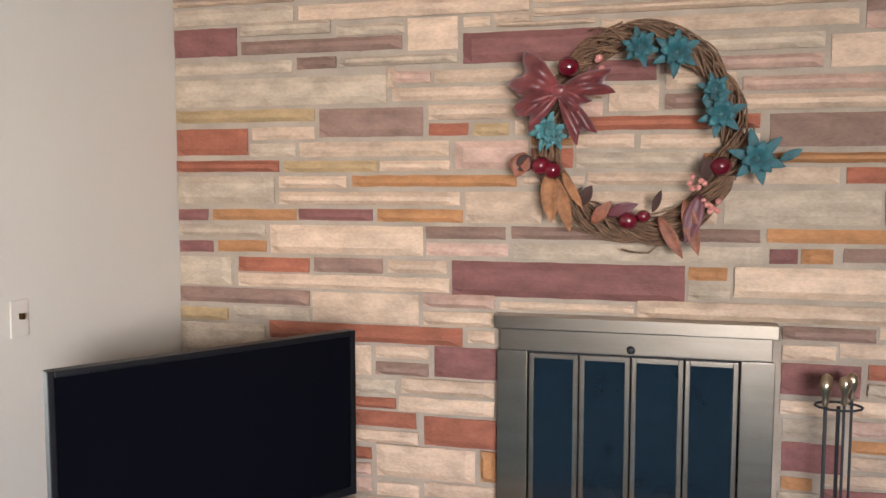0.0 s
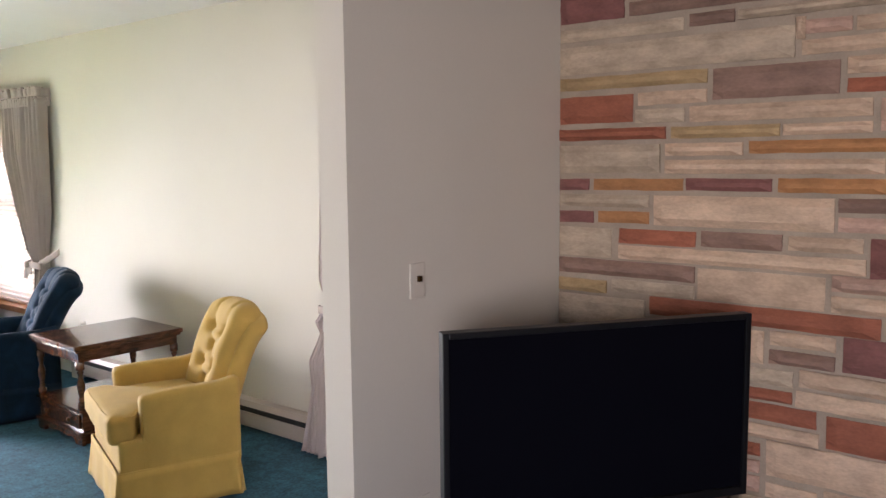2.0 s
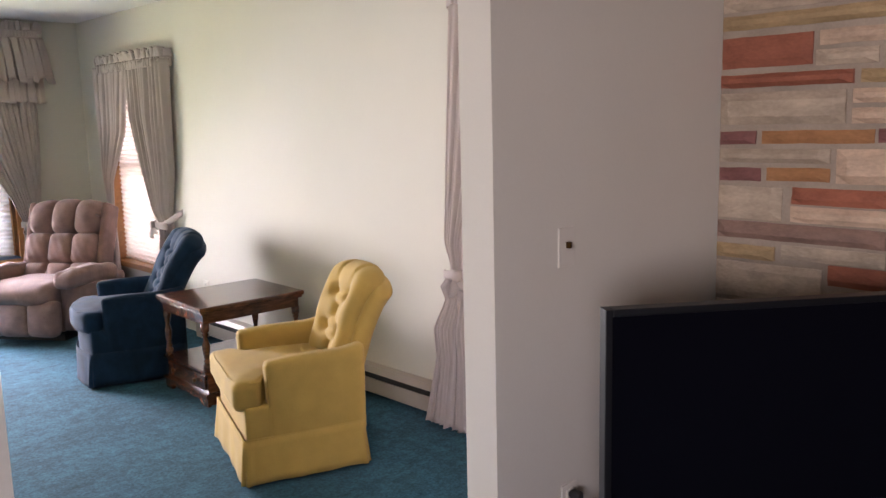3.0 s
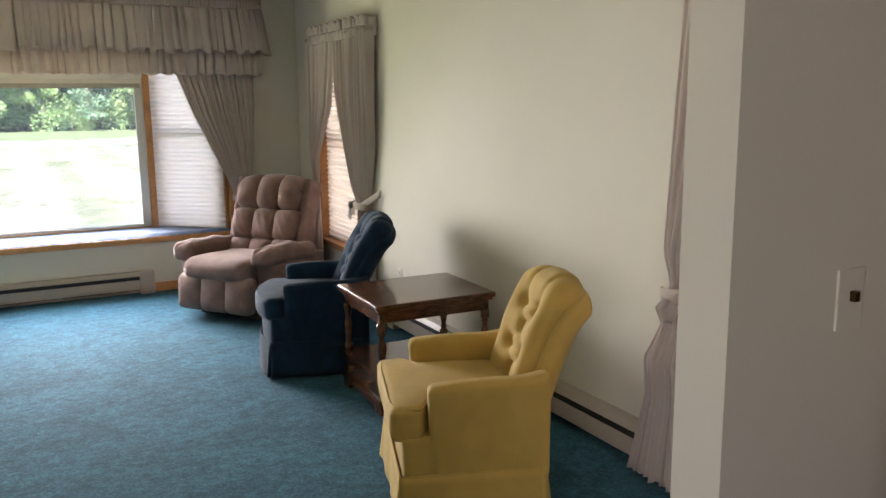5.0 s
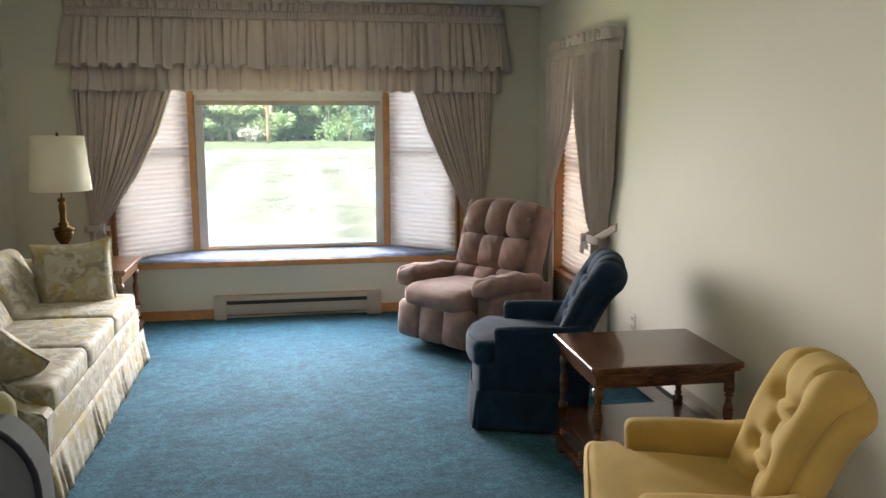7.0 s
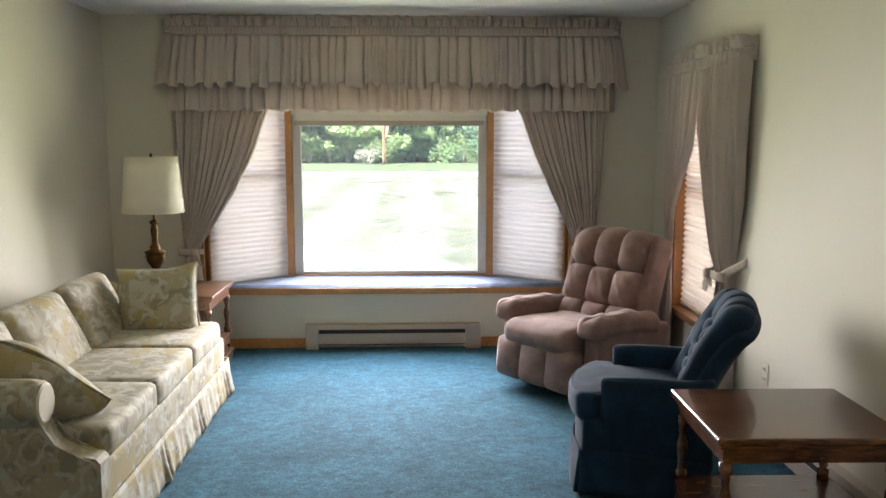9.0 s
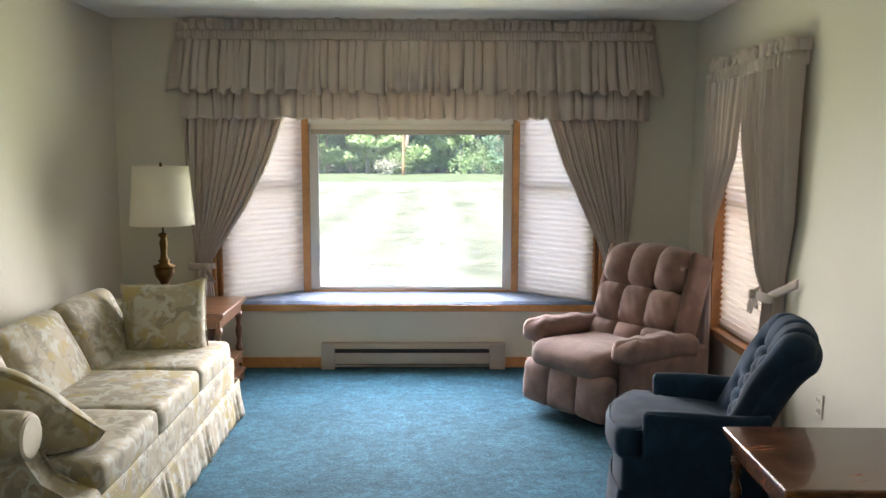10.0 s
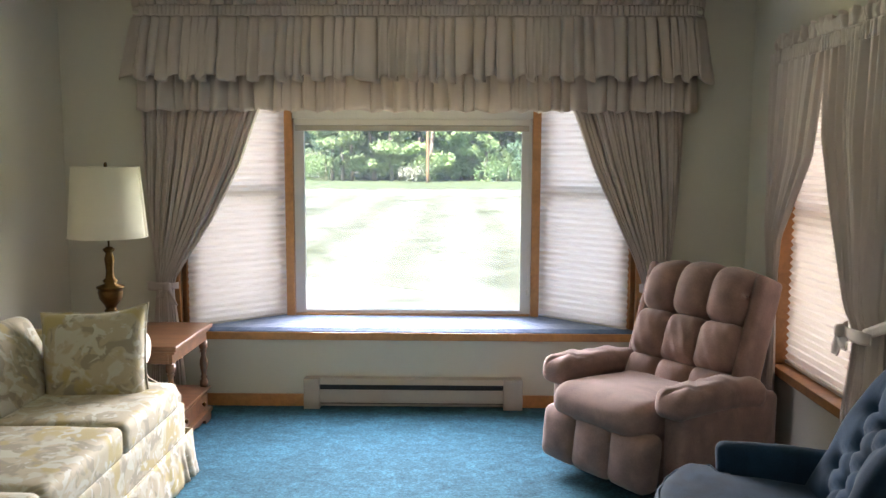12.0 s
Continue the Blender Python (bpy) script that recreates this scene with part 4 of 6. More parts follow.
def sofa_skirt(u, v):
    L = [(-0.95, 4.67), (0.0, 4.67), (0.0, 6.80), (-0.95, 6.80)]
    seg = [0.95, 2.13, 0.95]
    s = u * sum(seg)
    for k in range(3):
        if s <= seg[k] + 1e-9:
            break
        s -= seg[k]
    a, b = Vector(L[k]), Vector(L[k + 1])
    p = a.lerp(b, s / seg[k])
    n = Vector(((b - a).y, -(b - a).x)).normalized()
    e = min(s, seg[k] - s)
    o = 0.028 * v + 0.012 * math.exp(-((e - 0.05) / 0.03) ** 2) * v - 0.015 * math.exp(-(e / 0.012) ** 2) * v
    if k == 1:
        for c in SY:
            dd = abs(p.y - c)
            o += (0.014 * math.exp(-((dd - 0.035) / 0.016) ** 2) - 0.018 * math.exp(-(dd / 0.010) ** 2)) * v
        o += 0.004 * math.sin(p.y * 34) * v + 0.003 * math.sin(p.y * 71 + 1) * v
    return Vector((p.x + n.x * o, p.y + n.y * o, 0.20 - 0.19 * v))


part("skirt", sheet(bmesh.new(), sofa_skirt, 420, 8, thick=0.006), DAMASK, sofa, smooth=True)
part("skirt_welt", tube(bmesh.new(), [sofa_skirt(i / 160, 0) + Vector((0.003, 0, 0.002)) for i in range(161)], 0.005, 6), DAMASK, sofa, smooth=True)
for yc, s in ((4.735, -1), (6.735, 1)):
    bm = bmesh.new()
    prof = [(-0.95, 0.19), (0.004, 0.19), (0.006, 0.375), (-0.01, 0.395), (-0.06, 0.405), (-0.11, 0.418), (-0.155, 0.445), (-0.19, 0.50), (-0.22, 0.60), (-0.95, 0.64)]
    if s > 0:
        prof = [(x if x < -0.9 else x - 0.045, z) for x, z in prof]
    A = [bm.verts.new((x, yc - 0.058, z)) for x, z in prof]
    B = [bm.verts.new((x, yc + 0.058, z)) for x, z in prof]
    bm.faces.new(A), bm.faces.new(B)
    for i in range(len(prof)):
        j = (i + 1) % len(prof)
        bm.faces.new((A[i], A[j], B[j], B[i]))
    bmesh.ops.bevel(bm, geom=[e for e in bm.edges if abs((e.verts[0].co - e.verts[1].co).y) < 0.01], offset=0.012, segments=2, affect="EDGES")
    part("arm_panel", bm, DAMASK, sofa)
    bm = bmesh.new()
    R = Matrix.Translation((-0.95, yc + s * 0.015, 0.60)) @ pose(0, 0, 0, 0, 90, 0)
    lathe(bm, [(0.06, 0.0), (0.085, 0.02), (0.092, 0.35), (0.09, 0.70), (0.084, 0.745), (0.07, 0.752)], 28, R)
    part("armrest", bm, DAMASK, sofa, smooth=True)
    part("scroll_face", lathe(bmesh.new(), [(0.072, 0.75), (0.076, 0.758), (0.066, 0.764)], 28, R), mat("cream_gimp", (0.55, 0.50, 0.40), 0.8), sofa)


def pillow(m, label, size=0.45, wob=0.012, seed=1, rest=0.0, thick=0.19, pin=0.10):
    t = thing("throw_pillow", m, label, "throw pillow", "throw pillows")
    back = m.inverted()

    def settle(q):
        p = m @ q
        if p.z < rest:
            p.z = rest - (rest - p.z) * 0.04
            p.y -= 0.05 * (rest - p.z)
        return back @ p

    def f(q, u):
        k = 1 - pin * (1 - u[0] ** 2) * (abs(u[2]) > 0.5) * abs(u[2]) - 0.0
        q.z *= k
        q.x *= 1 - pin * (1 - u[2] ** 2) * (abs(u[0]) > 0.5) * abs(u[0])
        th = (1 - abs(u[0]) ** 3.2) * (1 - abs(u[2]) ** 3.2)
        q.y *= max(0.06, th ** 0.5)
        return settle(q)
    part("cushion", soft(bmesh.new(), (size, thick, size), 0.02, None, 22, (0, 0, 0), wob, f, seed), DAMASK, t, smooth=True)
    bm, loop = bmesh.new(), []
    h = size / 2
    for i in range(64):
        a = i / 16
        k, r = int(a), a - int(a)
        cs = [(-1, -1), (1, -1), (1, 1), (-1, 1)]
        p, q2 = Vector(cs[k % 4]), Vector(cs[(k + 1) % 4])
        c = p.lerp(q2, r)
        k2 = 1 - pin * (4 * r * (1 - r))
        c = Vector((c.x * (k2 if abs(c.x) == 1 else 1), c.y * (k2 if abs(c.y) == 1 else 1)))
        loop.append((c.x * h, 0, c.y * h))
    loop.append(loop[0])
    part("piping", tube(bm, [settle(Vector(p)) + noise.noise_vector(Vector(p) * 5 + Vector((seed, seed * 2, 0))) * wob for p in loop], 0.005, 6), DAMASK, t, smooth=True)
    return t


pillow(Matrix.Translation((-0.325, 6.52, 0.60)) @ pose(0, 0, 0, -16, -4, 8), "floral damask throw pillow propped upright on the sofa end", 0.46)
pillow(Matrix.Translation((-0.375, 4.95, 0.515)) @ pose(0, 0, 0, 22, 0, 6) @ pose(0, 0, 0, 0, 40), "floral damask throw pillow slumped against the sofa arm", 0.44, 0.024, 4, 0.484, 0.25, -0.10)


# ---- side tables ----
def side_table(m, wood, label):
    """Table with turned posts, a low shelf and a drawer; its drawer faces -y."""
    t = thing("side_table", m, label, "side table", "turned-leg side tables")
    W, D, H = 0.62, 0.69, 0.56
    part("tabletop", box(bmesh.new(), -W / 2, W / 2, -D / 2, D / 2, H - 0.028, H, bevel=0.010, seg=3), wood, t)
    part("top_moulding", box(bmesh.new(), -W / 2 + 0.012, W / 2 - 0.012, -D / 2 + 0.012, D / 2 - 0.012, H - 0.042, H - 0.0285, bevel=0.004), wood, t)
    part("apron", boxes((-W / 2 + 0.03, W / 2 - 0.03, -D / 2 + 0.03, -D / 2 + 0.05, H - 0.095, H - 0.043), (-W / 2 + 0.03, W / 2 - 0.03, D / 2 - 0.05, D / 2 - 0.03, H - 0.095, H - 0.043), (-W / 2 + 0.03, -W / 2 + 0.05, -D / 2 + 0.051, D / 2 - 0.051, H - 0.095, H - 0.043), (W / 2 - 0.05, W / 2 - 0.03, -D / 2 + 0.051, D / 2 - 0.051, H - 0.095, H - 0.043)), wood, t)
    P = [(0.024, 0.0), (0.024, 0.035), (0.013, 0.042), (0.020, 0.055), (0.013, 0.066), (0.017, 0.09), (0.023, 0.125), (0.022, 0.15), (0.014, 0.175), (0.013, 0.195), (0.021, 0.205), (0.013, 0.215), (0.024, 0.222), (0.024, 0.262)]
    for sx in (-1, 1):
        for sy in (-1, 1):
            part("leg", lathe(bmesh.new(), [(r, 0.2 + z * 1.0) for r, z in P], 18, Matrix.Translation((sx * (W / 2 - 0.045), sy * (D / 2 - 0.045), 0.0))), wood, t, smooth=True)
    part("shelf", box(bmesh.new(), -W / 2 + 0.015, W / 2 - 0.015, -D / 2 + 0.015, D / 2 - 0.015, 0.183, 0.20, bevel=0.005), wood, t)
    part("drawer_case", boxes((-W / 2 + 0.03, W / 2 - 0.03, -D / 2 + 0.035, D / 2 - 0.035, 0.075, 0.1825)), wood, t)
    d = part("drawer", box(bmesh.new(), -W / 2 + 0.055, W / 2 - 0.055, -D / 2 + 0.024, -D / 2 + 0.0345, 0.088, 0.168, bevel=0.003), wood, t)
    for x in (-0.15, 0.15):
        part("drawer_pull", lathe(bmesh.new(), [(0.004, 0), (0.006, 0.006), (0.014, 0.012), (0.013, 0.019), (0.004, 0.022)], 14, Matrix.Translation((x, -D / 2 + 0.024, 0.13)) @ pose(0, 0, 0, 90)), BRASS, d, smooth=True)
    part("plinth_moulding", box(bmesh.new(), -W / 2 + 0.008, W / 2 - 0.008, -D / 2 + 0.008, D / 2 - 0.008, 0.052, 0.0745, bevel=0.007), wood, t)

    def plinth(x0, x1, y, flip):
        bm = bmesh.new()
        n = 40
        top, bot = [], []
        for k, yy in enumerate((y, y + (0.02 if flip else -0.02))):
            a, b = [], []
            for i in range(n + 1):
                u = i / n
                e = min(u, 1 - u)
                zb = 0.0 if e < 0.16 else (0.024 if e < 0.22 else 0.024 + 0.012 * math.cos((u - 0.5) * 20) * 0.5 + 0.006)
                a.append(bm.verts.new((x0 + (x1 - x0) * u, yy, 0.052)))
                b.append(bm.verts.new((x0 + (x1 - x0) * u, yy, zb)))
            top.append(a), bot.append(b)
            for i in range(n):
                bm.faces.new((a[i], a[i + 1], b[i + 1], b[i]))
        for i in range(n):
            bm.faces.new((bot[0][i], bot[0][i + 1], bot[1][i + 1], bot[1][i]))
            bm.faces.new((top[0][i], top[0][i + 1], top[1][i + 1], top[1][i]))
        for i in (0, n):
            bm.faces.new((top[0][i], bot[0][i], bot[1][i], top[1][i]))
        return bm
    part("bracket_base", plinth(-W / 2 + 0.015, W / 2 - 0.015, -D / 2 + 0.02, True), wood, t)
    part("bracket_base", plinth(-W / 2 + 0.015, W / 2 - 0.015, D / 2 - 0.02, False), wood, t)
    for s in (-1, 1):
        bm = plinth(-D / 2 + 0.041, D / 2 - 0.041, 0, True)
        bmesh.ops.transform(bm, matrix=Matrix.Translation((s * (W / 2 - 0.025) - 0.01 * s, 0, 0)) @ pose(0, 0, 0, 0, 0, 90), verts=bm.verts)
        part("bracket_base", bm, wood, t)
    return t


side_table(Matrix.Translation((2.507, 4.645, 0)) @ pose(0, 0, 0, 0, 0, -91.5) @ Matrix.Diagonal((0.91, 0.96, 1, 1)), CHERRY, "dark cherry side table with turned posts between two armchairs")
side_table(Matrix.Translation((-0.465, 7.27, 0)) @ pose(0, 0, 0, 0, 0, 90), MAPLE, "brown maple side table at the sofa end under a lamp")

# ---- lamp ----
lamp = thing("table_lamp", Matrix.Translation((-0.56, 7.26, 0.56)), "turned brass table lamp with a cream drum shade", "table lamp")
part("lamp_base", lathe(bmesh.new(), [(r * (1.0 if z < 0.03 else 1.28), z) for r, z in [(0.075, 0), (0.078, 0.012), (0.06, 0.02), (0.05, 0.04), (0.026, 0.06), (0.018, 0.10), (0.028, 0.125), (0.02, 0.135), (0.024, 0.15), (0.045, 0.19), (0.05, 0.225), (0.047, 0.24), (0.055, 0.245), (0.055, 0.255), (0.022, 0.27), (0.03, 0.285), (0.018, 0.30), (0.015, 0.34), (0.02, 0.40), (0.013, 0.43), (0.024, 0.445), (0.024, 0.452), (0.010, 0.465)]], 28), BRASS, lamp, smooth=True)
part("lamp_stem", lathe(bmesh.new(), [(0.005, 0.465), (0.005, 0.87), (0.009, 0.88), (0.009, 0.895), (0.003, 0.905)], 12), BRASS, lamp, smooth=True)
sh = bmesh.new()
sheet(sh, lambda u, v: Vector(((0.198 - 0.030 * v) * math.cos(2 * math.pi * u), (0.198 - 0.030 * v) * math.sin(2 * math.pi * u), 0.515 + 0.365 * v)), 48, 4, thick=0.002)
sh_ob = part("lamp_shade", sh, LAMPSHADE, lamp, "cream linen drum shade", smooth=True)
for z, r in ((0.516, 0.199), (0.879, 0.169)):
    part("shade_rim", tube(bmesh.new(), [(r * math.cos(2 * math.pi * i / 40), r * math.sin(2 * math.pi * i / 40), z) for i in range(41)], 0.0022, 6), LAMPSHADE, sh_ob)

# ---- grey chair seen from behind ----
ch = thing("side_chair", Matrix.Translation((0.245, 3.0, 0)), "grey upholstered chair with navy piping, its back turned", "chair")


def grey_back(off, scale=1.0):
    pts = []
    hw, top, r = 0.29 * scale, 1.025 - (1 - scale) * 0.3, 0.15
    for i in range(5):
        pts.append((-hw + 0.02 - 0.004 * i * 0, off, 0.42 + (top - r - 0.42) * i / 4))
    for i in range(1, 9):
        a = math.pi - math.pi / 2 * i / 8
        pts.append((-hw + 0.02 + r + r * math.cos(a), off, top - r + r * math.sin(a)))
    for i in range(1, 8):
        u = i / 8
        pts.append(((-hw + 0.02 + r) * (1 - 2 * u), off, top + 0.012 * math.sin(math.pi * u)))
    full = pts + [(-x, y, z) for x, y, z in pts[:13][::-1]]
    return full


outline = grey_back(0.0)
bm = bmesh.new()
fr, bk = [bm.verts.new((x, -0.045 - 0.10 * (z - 0.4), z)) for x, y, z in outline], [bm.verts.new((x, 0.045 - 0.10 * (z - 0.4) + 0.0, z)) for x, y, z in outline]
bm.faces.new(fr), bm.faces.new(bk)
for i in range(len(fr)):
    j = (i + 1) % len(fr)
    bm.faces.new((fr[i], fr[j], bk[j], bk[i]))
part("backrest", bm, GREYBACK, ch)
YG = mat("yellow_green_chair_front", (0.42, 0.42, 0.20), 0.85, 0.9, 1.1, sheen=0.2)
part("back_cushion", soft(bmesh.new(), (0.42, 0.09, 0.585), 0.04, pose(0, 0.10 - 0.075, 0.745, 5.7), 14, (0, 0.3, 0)), YG, ch, smooth=True)
for yy in (-0.047,):
    part("piping", tube(bmesh.new(), [(x, yy - 0.10 * (z - 0.4), z) for x, y, z in outline], 0.007, 8), NAVY, ch, smooth=True)
part("seat", soft(bmesh.new(), (0.54, 0.52, 0.14), 0.04, Matrix.Translation((0, 0.24, 0.40)), 12, (0, 0, 0.1)), GREYBACK, ch, smooth=True)
for sx in (-1, 1):
    for yy in (0.0, 0.44):
        part("leg", lathe(bmesh.new(), [(0.014, 0.0), (0.022, 0.345)], 10, Matrix.Translation((sx * 0.23, yy, 0))), CHERRY, ch, smooth=True)

# ---- television ----
tv = thing("television", Matrix.Translation((2.062, 1.159, 0)) @ pose(0, 0, 0, 0, 0, math.degrees(math.atan2(-0.552, 0.756))), "flat black television angled on a low black cabinet", "television")
part("bezel", boxes((-0.468, -0.450, -0.012, 0.03, 0.545, 1.093), (0.450, 0.468, -0.012, 0.03, 0.545, 1.093), (-0.4499, 0.4499, -0.012, 0.03, 1.075, 1.093), (-0.4499, 0.4499, -0.012, 0.03, 0.545, 0.57), bevel=0.003), TVFRAME, tv)
part("screen", boxes((-0.4495, 0.4495, -0.004, 0.028, 0.5705, 1.0745)), SCREEN, tv)
part("back_cover", soft(bmesh.new(), (0.80, 0.05, 0.42), 0.02, Matrix.Translation((0, 0.055, 0.80)), 8), TVFRAME, tv)
part("stand", boxes((-0.03, 0.03, 0.0, 0.03, 0.462, 0.544), (-0.22, 0.22, -0.10, 0.12, 0.45, 0.462), bevel=0.003), TVFRAME, tv)
cab = thing("media_cabinet", tv.matrix_world.copy(), "low black media cabinet under the television", "cabinet")
part("cabinet_body", box(bmesh.new(), -0.50, 0.50, -0.20, 0.20, 0.0, 0.449, bevel=0.006), TVFRAME, cab)
for s in (-1, 1):
    part("door", box(bmesh.new(), min(s * 0.005, s * 0.485), max(s * 0.005, s * 0.485), -0.218, -0.201, 0.03, 0.43, bevel=0.003), TVFRAME, cab)

# ---- fireplace ----
fp = thing("fireplace_surround", Matrix.Translation((XS, 0.003, 0)), "brushed nickel fireplace surround with four smoked glass doors", "fireplace")
FX = -0.05
part("top_trim", boxes((FX - 0.035, -0.002, -0.48, 0.48, 1.052, 1.10), bevel=0.004), STEEL, fp)
part("header", boxes((FX - 0.012, -0.002, -0.462, 0.462, 0.972, 1.051), bevel=0.003), STEEL, fp)
for s in (-1, 1):
    part("side_frame", boxes((FX - 0.012, -0.002, min(s * 0.362, s * 0.472), max(s * 0.362, s * 0.472), 0.345, 0.971), bevel=0.003), STEEL, fp)
part("firebox", boxes((FX + 0.03, FX + 0.034, -0.361, 0.361, 0.345, 0.971)), BLACK, fp)
part("damper_knob", lathe(bmesh.new(), [(0.013, 0), (0.015, 0.008), (0.010, 0.018), (0.004, 0.02)], 16, Matrix.Translation((FX - 0.012, 0.0, 0.993)) @ pose(0, 0, 0, 0, -90)), BLACK, fp, smooth=True)
for i in range(4):
    c = (-1.5 + i) * 0.18
    d = part("door", boxes((FX, FX + 0.018, c - 0.087, c - 0.070, 0.355, 0.962), (FX, FX + 0.018, c + 0.070, c + 0.087, 0.355, 0.962), (FX, FX + 0.018, c - 0.0699, c + 0.0699, 0.944, 0.962), (FX, FX + 0.018, c - 0.0699, c + 0.0699, 0.355, 0.372), bevel=0.002), STEEL, fp)
    part("glass_pane", boxes((FX + 0.006, FX + 0.010, c - 0.0705, c + 0.0705, 0.3715, 0.9445)), SMOKED, d)
structure("hearth", boxes((2.45, XS, -1.6, 1.0, 0.0, 0.34), bevel=0.01), MORTAR, "raised stone hearth before the fireplace")

# ---- fire tools ----
ft = thing("fireplace_tools", Matrix.Translation((2.70, -0.64, 0.34)), "four black fire tools with brass handles on a stand", "fireplace tools")
part("stand_base", lathe(bmesh.new(), [(0.10, 0), (0.10, 0.012), (0.02, 0.03), (0.006, 0.04)], 20), BLACK, ft, smooth=True)
part("stand_pole", tube(bmesh.new(), [(0, 0, 0.03 + 0.1 * i) for i in range(6)], 0.006, 8), BLACK, ft)
part("holder_ring", tube(bmesh.new(), [(0.055 * math.cos(a / 12 * 2 * math.pi), 0.07 * math.sin(a / 12 * 2 * math.pi), 0.53) for a in range(13)], 0.004, 6), BLACK, ft)
for i, (dx, dy) in enumerate(((-0.03, 0.045), (-0.03, -0.01), (0.03, 0.03), (0.03, -0.045))):
    part("tool_rod", tube(bmesh.new(), [(dx, dy, 0.08 + 0.094 * k) for k in range(6)], 0.0045, 6), BLACK, ft)
    part("tool_handle", lathe(bmesh.new(), [(0.006, 0), (0.011, 0.008), (0.007, 0.02), (0.010, 0.035), (0.016, 0.05), (0.019, 0.065), (0.015, 0.082), (0.004, 0.09)], 14, Matrix.Translation((dx, dy, 0.535 + 0.008 * (i % 2)))), mat("polished_brass", (0.50, 0.40, 0.28), 0.3, metal=1.0) if i == 0 else bpy.data.materials["polished_brass"], ft, smooth=True)
part("tool_blade", boxes((-0.075, -0.065, -0.045, 0.025, 0.06, 0.16), bevel=0.002), BLACK, ft)

# ---- wreath ----
wr = thing("wreath", Matrix.Translation((XS - 0.065, -0.01, 1.735)) @ pose(0, 0, 0, 0, 0, -90), "grapevine wreath with teal flowers, apples and a burgundy bow", "wreath")
TWIG = mat("grapevine_twig", (0.17, 0.095, 0.05), 0.8, 0.5, 1.4, 30, 120, 0.4)
TEAL = mat("teal_silk_petal", (0.008, 0.075, 0.085), 0.6, 0.6, 1.6, 25, 120, 0.2, sheen=0.3)
PALETEAL = mat("pale_teal_petal", (0.035, 0.13, 0.135), 0.6, 0.6, 1.6, 25, 120, 0.2, sheen=0.3)
BOWM = mat("burgundy_ribbon", (0.15, 0.028, 0.026), 0.4, 0.45, 1.5, 16, 60, 0.2, sheen=0.3)
APPLE = mat("red_lacquer_apple", (0.12, 0.004, 0.012), 0.18, 0.6, 1.2, coat=0.5)
LEAFB = mat("rust_brown_leaf", (0.20, 0.065, 0.03), 0.6, 0.6, 1.4, 20, 80, 0.3)
HUSK = mat("dried_corn_husk", (0.28, 0.12, 0.045), 0.75, 0.6, 1.3, 20, 80, 0.3)
PLUMLEAF = mat("plum_leaf", (0.10, 0.025, 0.03), 0.5, 0.7, 1.3)
PINKB = mat("pink_berry", (0.55, 0.22, 0.18), 0.3, 0.8, 1.2)
DKB = mat("dark_pine_brown", (0.045, 0.018, 0.012), 0.8, 0.7, 1.3)
rnd = random.Random(11)
for k in range(46):
    ph, tw, rr, r0 = rnd.uniform(0, 6.28), rnd.choice((3, 4, 5, 6, 7)), rnd.uniform(0.012, 0.045), rnd.uniform(-0.012, 0.012)
    a0, ln = rnd.uniform(0, 6.28), rnd.uniform(3.4, 6.5)
    pts = []
    for i in range(58):
        a = a0 + ln * i / 57
        q = ph + tw * a * 0.8 + 0.4 * math.sin(3 * a)
        R = 0.318 + r0 + rr * math.cos(q) + (0.02 if i < 4 or i > 54 else 0)
        pts.append((R * 0.97 * math.cos(a), rr * 0.8 * math.sin(q), R * 1.03 * math.sin(a)))
    part("vine", tube(bmesh.new(), pts, rnd.uniform(0.0022, 0.0045), 5), TWIG, wr, smooth=True)


def petal(bm, m, length, width, curl, fold=0.25):
    def f(u, v):
        w = width * math.sin(math.pi * min(1, u * 0.97 + 0.03)) ** 0.8 * (1 - 0.25 * u)
        x = (v - 0.5) * w
        return m @ Vector((x, -curl * math.sin(u * 2.2) - abs(x) * fold, length * u))
    return sheet(bm, f, 8, 4, thick=0.0012)


def bloom(cx, cz, r, n, material, rz=0.0, name="flower"):
    bm = bmesh.new()
    for ring, (k, s, c) in enumerate(((n, 1.0, 0.02), (n, 0.62, 0.035))):
        for i in range(k):
            petal(bm, Matrix.Translation((cx, -0.05 - 0.008 * ring, cz)) @ Matrix.Rotation(rz + 2 * math.pi * (i + 0.5 * ring) / k, 4, "Y"), r * s * rnd.uniform(0.85, 1.1), r * 0.42, c)
    f = part(name, bm, material, wr, smooth=True)
    part("flower_centre", soft(bmesh.new(), (0.016, 0.02, 0.016), 0.007, Matrix.Translation((cx, -0.075, cz)), 4), material, f, smooth=True)


